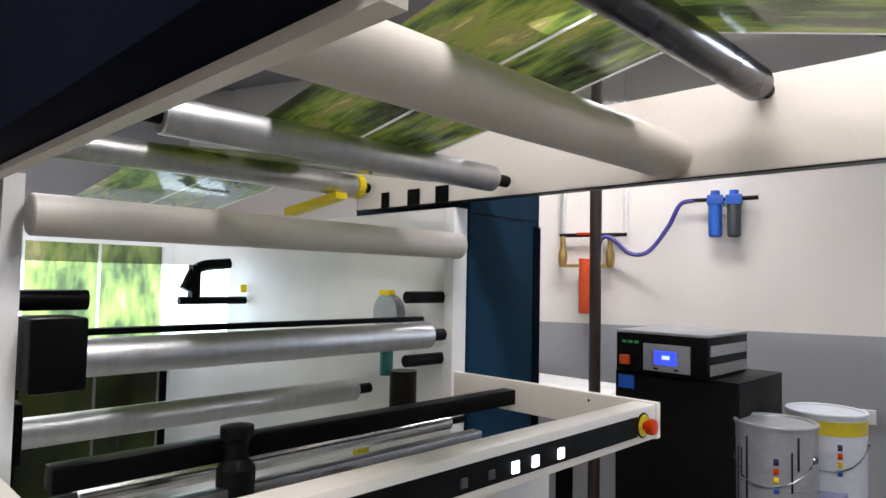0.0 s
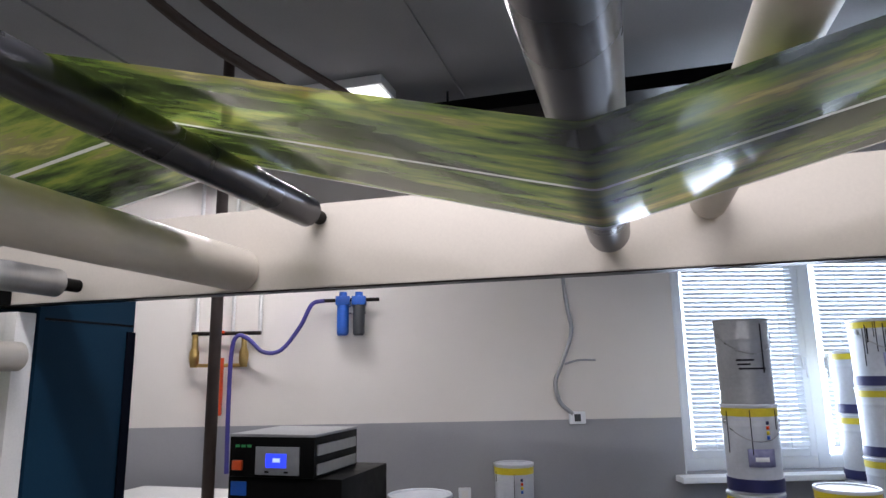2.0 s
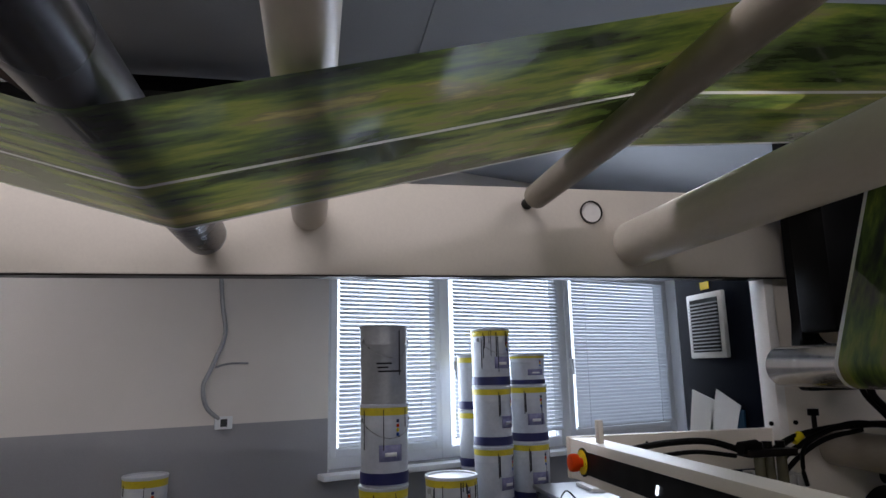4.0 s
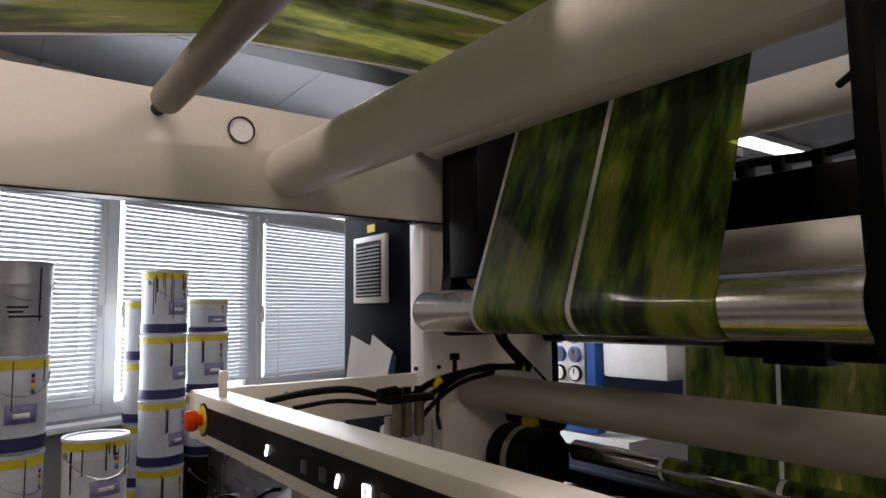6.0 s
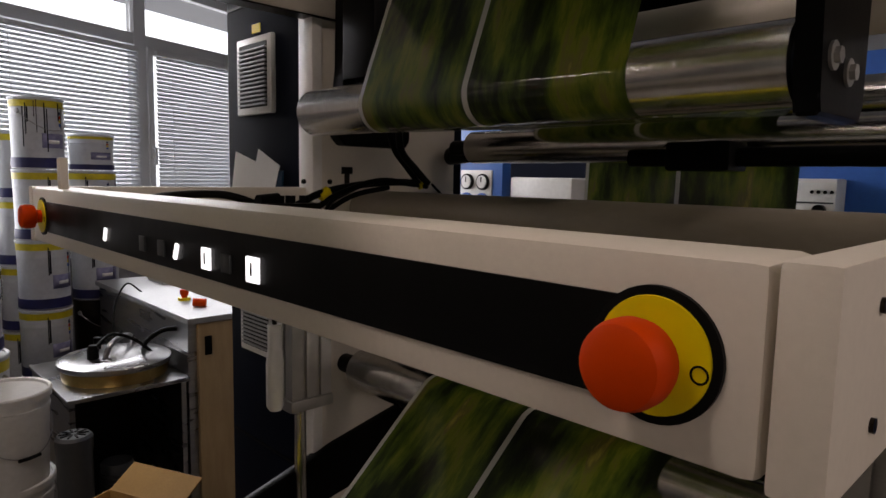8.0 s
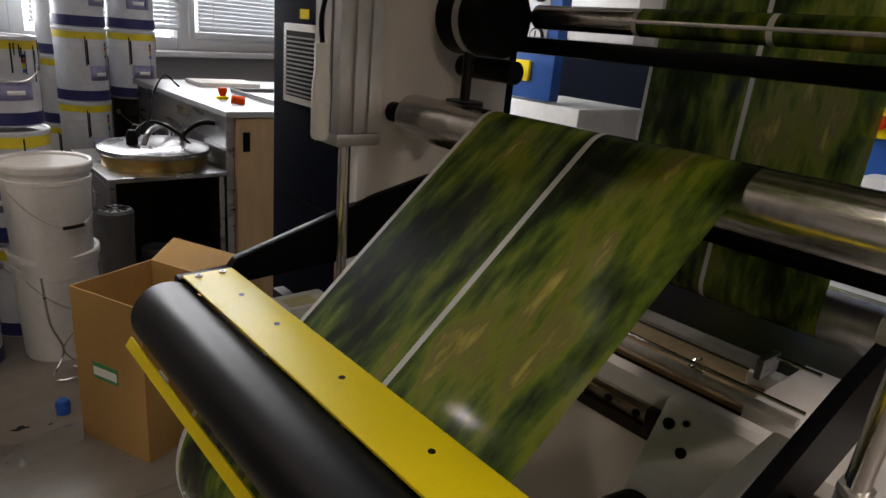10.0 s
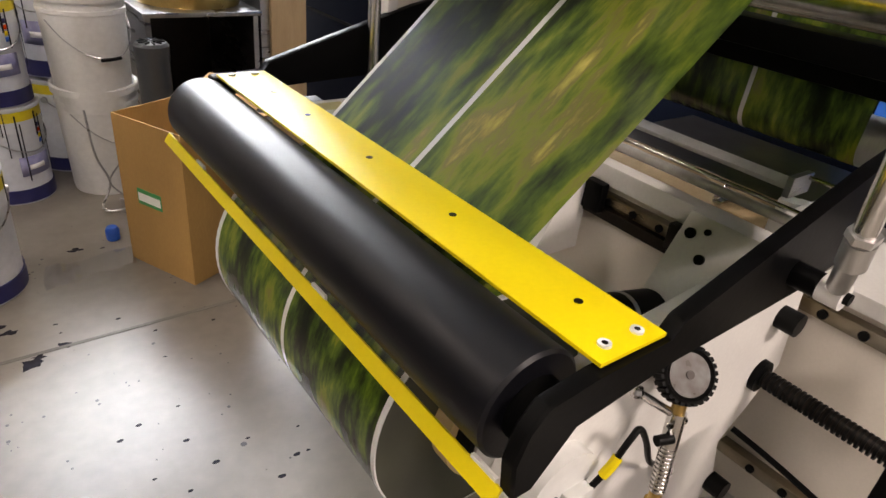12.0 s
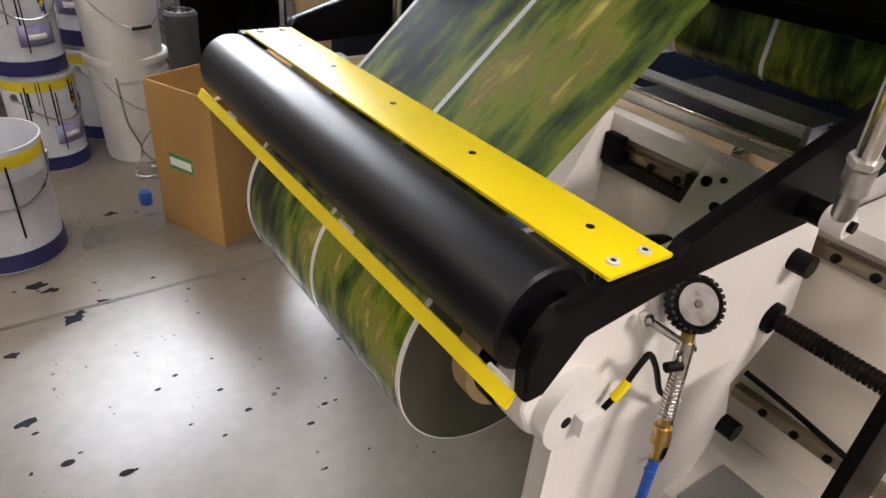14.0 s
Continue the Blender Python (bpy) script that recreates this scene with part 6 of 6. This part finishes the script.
# ---- beyond the rewinder ----
far = thing("printing_unit", pose(3.6, 1.9, 0), "blue and white machine unit behind the rewinder", "machine")
part("blue_panel", bxm(3.3, 3.36, 2.47, 2.82, 0.985, 1.9, bevel=0.004), M["bluedeep"], far)
dials = part("dial_plate", bxm(3.292, 3.302, 2.53, 2.73, 1.2, 1.49, bevel=0.003), M["plaswhite"], far, "white plate with round dials")
for y in (2.58, 2.68):
    for z, rim, face in ((1.435, "plastic", "plaswhite"), (1.345, "bluepl", "dim"), (1.255, "plastic", "plaswhite")):
        part("dial", cym((3.28, y, z), (3.292, y, z), 0.038, seg=24), M[rim], dials)
        part("dial_face", cym((3.276, y, z), (3.2805, y, z), 0.03, seg=24), M[face], dials)
        part("dial_pointer", bxm(3.2745, 3.2765, y - 0.003, y + 0.003, z - 0.002, z + 0.024), M["plastic"], dials)
part("yellow_plate", bxm(3.285, 3.3, 2.6, 2.76, 1.06, 1.15), M["yellow"], far)
part("red_stop", cym((3.255, 2.68, 1.105), (3.285, 2.68, 1.105), 0.024, seg=20), M["red"], far)
part("white_cover", bxm(3.32, 3.8, 2.1, 2.44, 1.25, 1.46, bevel=0.015), M["plaswhite"], far)
part("lower_cover", bxm(3.305, 3.8, 2.3, 2.82, 0.4, 0.975, bevel=0.01), M["plaswhite"], far)
part("lower_cover", bxm(3.2, 3.5, 0.85, 1.17, 0.5, 0.945, bevel=0.01), M["plaswhite"], far)
part("blue_panel", bxm(3.3, 3.36, 0.2, 1.24, 0.5, 1.85, bevel=0.004), M["bluedeep"], far)
board = part("sign_panel", bxm(3.3, 3.34, 1.26, 1.72, 1.6, 1.78, bevel=0.004), M["plaswhite"], far, "white panel with a warning sign")
part("warning_sign", bxm(3.296, 3.2995, 1.33, 1.47, 1.625, 1.71), M["yellow"], board, "yellow warning sign")
part("warning_triangle", prism(B(), [(0.0, 0.0), (0.06, 0.0), (0.03, 0.05)], 0, 0.002), M["plastic"], board).matrix_basis = WORLD[board].inverted() @ pose(3.294, 1.535, 1.655, 0, 0, -90)
for k in range(3):
    part("text_bar", bxm(3.2945, 3.2965, 1.345 + 0.012 * k, 1.455 - 0.006 * k, 1.69 - 0.022 * k, 1.699 - 0.022 * k), M["plastic"], board)
wb = part("control_box", bxm(3.2, 3.3, 1.08, 1.24, 1.33, 1.47, bevel=0.006), M["plaswhite"], far)
part("control_knob", cym((3.18, 1.12, 1.375), (3.2, 1.12, 1.375), 0.018, seg=18), M["plastic"], wb)
for k in range(4):
    part("key_dot", cym((3.196, 1.145 - 0.018 * k, 1.43), (3.2, 1.145 - 0.018 * k, 1.43), 0.0055, seg=10), M["plastic"], wb)
part("box_seam", bxm(3.198, 3.2005, 1.085, 1.235, 1.395, 1.4), M["dim"], wb)
part("yellow_plate", bxm(3.27, 3.29, 1.12, 1.24, 1.05, 1.14), M["yellow"], far)
part("red_stop", cym((3.24, 1.18, 1.095), (3.27, 1.18, 1.095), 0.022, seg=20), M["red"], far)
# added navy plate that keeps the background behind the film dark
part("dark_back_plate", bxm(4.2, 4.3, -0.6, 3.2, 0, 2.0), M["navy"], far)
mm = part("dark_motor", cym((3.0, 2.1, 0.76), (3.0, 2.32, 0.76), 0.075, seg=28), M["black"], far)
part("motor_box", bxm(2.94, 3.04, 2.15, 2.28, 0.82, 0.9, bevel=0.008), M["black"], mm)
part("motor_cable", tube(B(), [(2.96, 2.3, 0.85), (2.95, 2.37, 0.82), (2.95, 2.38, 0.7)], 0.008, 8), M["plastic"], mm)

junction = thing("cable_box", pose(1.53, 1.43, 0.79), "white plastic cable box with a faded yellow sticker", "cable box")
part("box_body", bxm(1.485, 1.575, 1.395, 1.455, 0.757, 0.797, bevel=0.005), M["plaswhite"], junction)
part("sticker", bxm(1.495, 1.545, 1.402, 1.436, 0.7972, 0.7978), M["paleyellow"], junction)
part("cable_gland", cym((1.575, 1.425, 0.777), (1.605, 1.425, 0.782), 0.011, seg=16), M["cangrey"], junction)
part("support", bxm(1.52, 1.54, 1.455, 1.516, 0.77, 0.785), M["darksteel"], junction)
spare = thing("small_carton", pose(2.22, 0.92, 0.672), "small white carton lying on the board", "carton")
part("carton_body", bxm(-0.042, 0.042, -0.018, 0.018, 0, 0.024, bevel=0.0015, m=pose(2.21, 0.925, 0.6725, 0, 0, -76)), M["paper"], spare)
part("carton_flap", bxm(-0.012, 0.012, -0.0175, 0.0175, 0.0241, 0.0252, m=pose(2.21, 0.925, 0.6725, 0, 0, -76)), M["paper"], spare)
shackle = thing("steel_clamp", pose(2.12, 1.03, 0.672), "bright steel pipe clamp lying on the board", "clamp")
part("ring", tube(B(), [(2.12 + 0.02 * math.cos(a * 0.7), 1.03 + 0.012 * math.sin(a * 0.7), 0.69 + 0.013 * math.cos(a * 1.1)) for a in range(8)], 0.004, 8), M["chrome"], shackle)
part("foot", bxm(2.1, 2.14, 1.022, 1.038, 0.6722, 0.6785, bevel=0.0015), M["chrome"], shackle)
tool = thing("wooden_board", pose(2.2, 1.0, 0.66), "brown stained board with a few tools on it", "board")
part("board", bxm(2.09, 2.24, 0.9, 1.4, 0.661, 0.672, bevel=0.002), M["wood"], tool)

# clear wrap scrap on the floor
scrap = thing("plastic_scrap", pose(1.25, 2.42, 0), "crumpled strip of clear plastic wrap on the floor", "plastic scrap")
sb, rnd = B(), random.Random(4)
rows = [[sb.verts.new((1.12 + 0.032 * i + rnd.uniform(-0.012, 0.012), 2.36 + 0.055 * j + 0.006 * i + rnd.uniform(-0.012, 0.012), 0.004 + rnd.uniform(0, 0.016))) for j in range(3)] for i in range(9)]
for a, b in zip(rows, rows[1:]):
    for j in range(2):
        sb.faces.new((a[j], b[j], b[j + 1], a[j + 1]))
part("wrap", sb, M["tape"], scrap)
joint = bxm(-3.0, 5.0, -0.006, 0.006, 0.0004, 0.0012, m=pose(0.9, 2.077, 0, 0, 0, 0))
solid("floor_joint", joint, mat("dirty_floor_joint", (0.09, 0.08, 0.07), (0.2, 0.19, 0.17), 0.6, scale=3), "dark worn joint line in the floor", "floor joint", "structure")


stains, rnd = B(), random.Random(12)
SPOTS = ((0.967, 2.238, 0.03), (1.0, 2.2, 0.018), (1.031, 2.04, 0.03), (1.05, 2.06, 0.016), (1.113, 2.085, 0.022), (0.944, 1.553, 0.011), (0.887, 1.709, 0.018), (1.036, 1.471, 0.012), (1.46, 1.445, 0.007), (1.407, 1.406, 0.007),
         (1.149, 1.676, 0.006), (1.195, 1.704, 0.006), (0.884, 1.959, 0.02), (1.593, 1.637, 0.006), (1.304, 1.514, 0.007), (1.27, 1.606, 0.006), (1.223, 2.57, 0.02), (0.75, 2.1, 0.03), (0.82, 2.26, 0.02))
spots = list(SPOTS) + [(rnd.uniform(0.3, 2.0), rnd.uniform(1.2, 2.7), rnd.uniform(0.0025, 0.006)) for k in range(70)]
for x, y, r in spots:
    n, a0 = 12, rnd.uniform(0, 6)
    ring = []
    for k in range(n):
        rr = r * (rnd.uniform(0.35, 1.15) if r > 0.012 else rnd.uniform(0.8, 1.1))
        a = a0 + 2 * math.pi * k / n
        ring.append(stains.verts.new((x + rr * math.cos(a) * 1.3, y + rr * math.sin(a) * 0.8, 0.0009)))
    stains.faces.new(ring)
solid("ink_stains", stains, M["drip"], "dried dark ink spots on the floor", "ink stains", "stuff")


def motions():
    """Rollers and the wound roll turn steadily with the running film."""
    speed = 0.55
    for ob, r, sgn in SPIN:
        base = ob.matrix_basis.copy()
        per = min(math.degrees(speed / r), 600.0)
        step = 0.1
        n = int(14.0 / step)
        walk(ob, [(k * step, base @ pose(0, 0, 0, 0, sgn * per * k * step, 0)) for k in range(n + 1)])


motions()
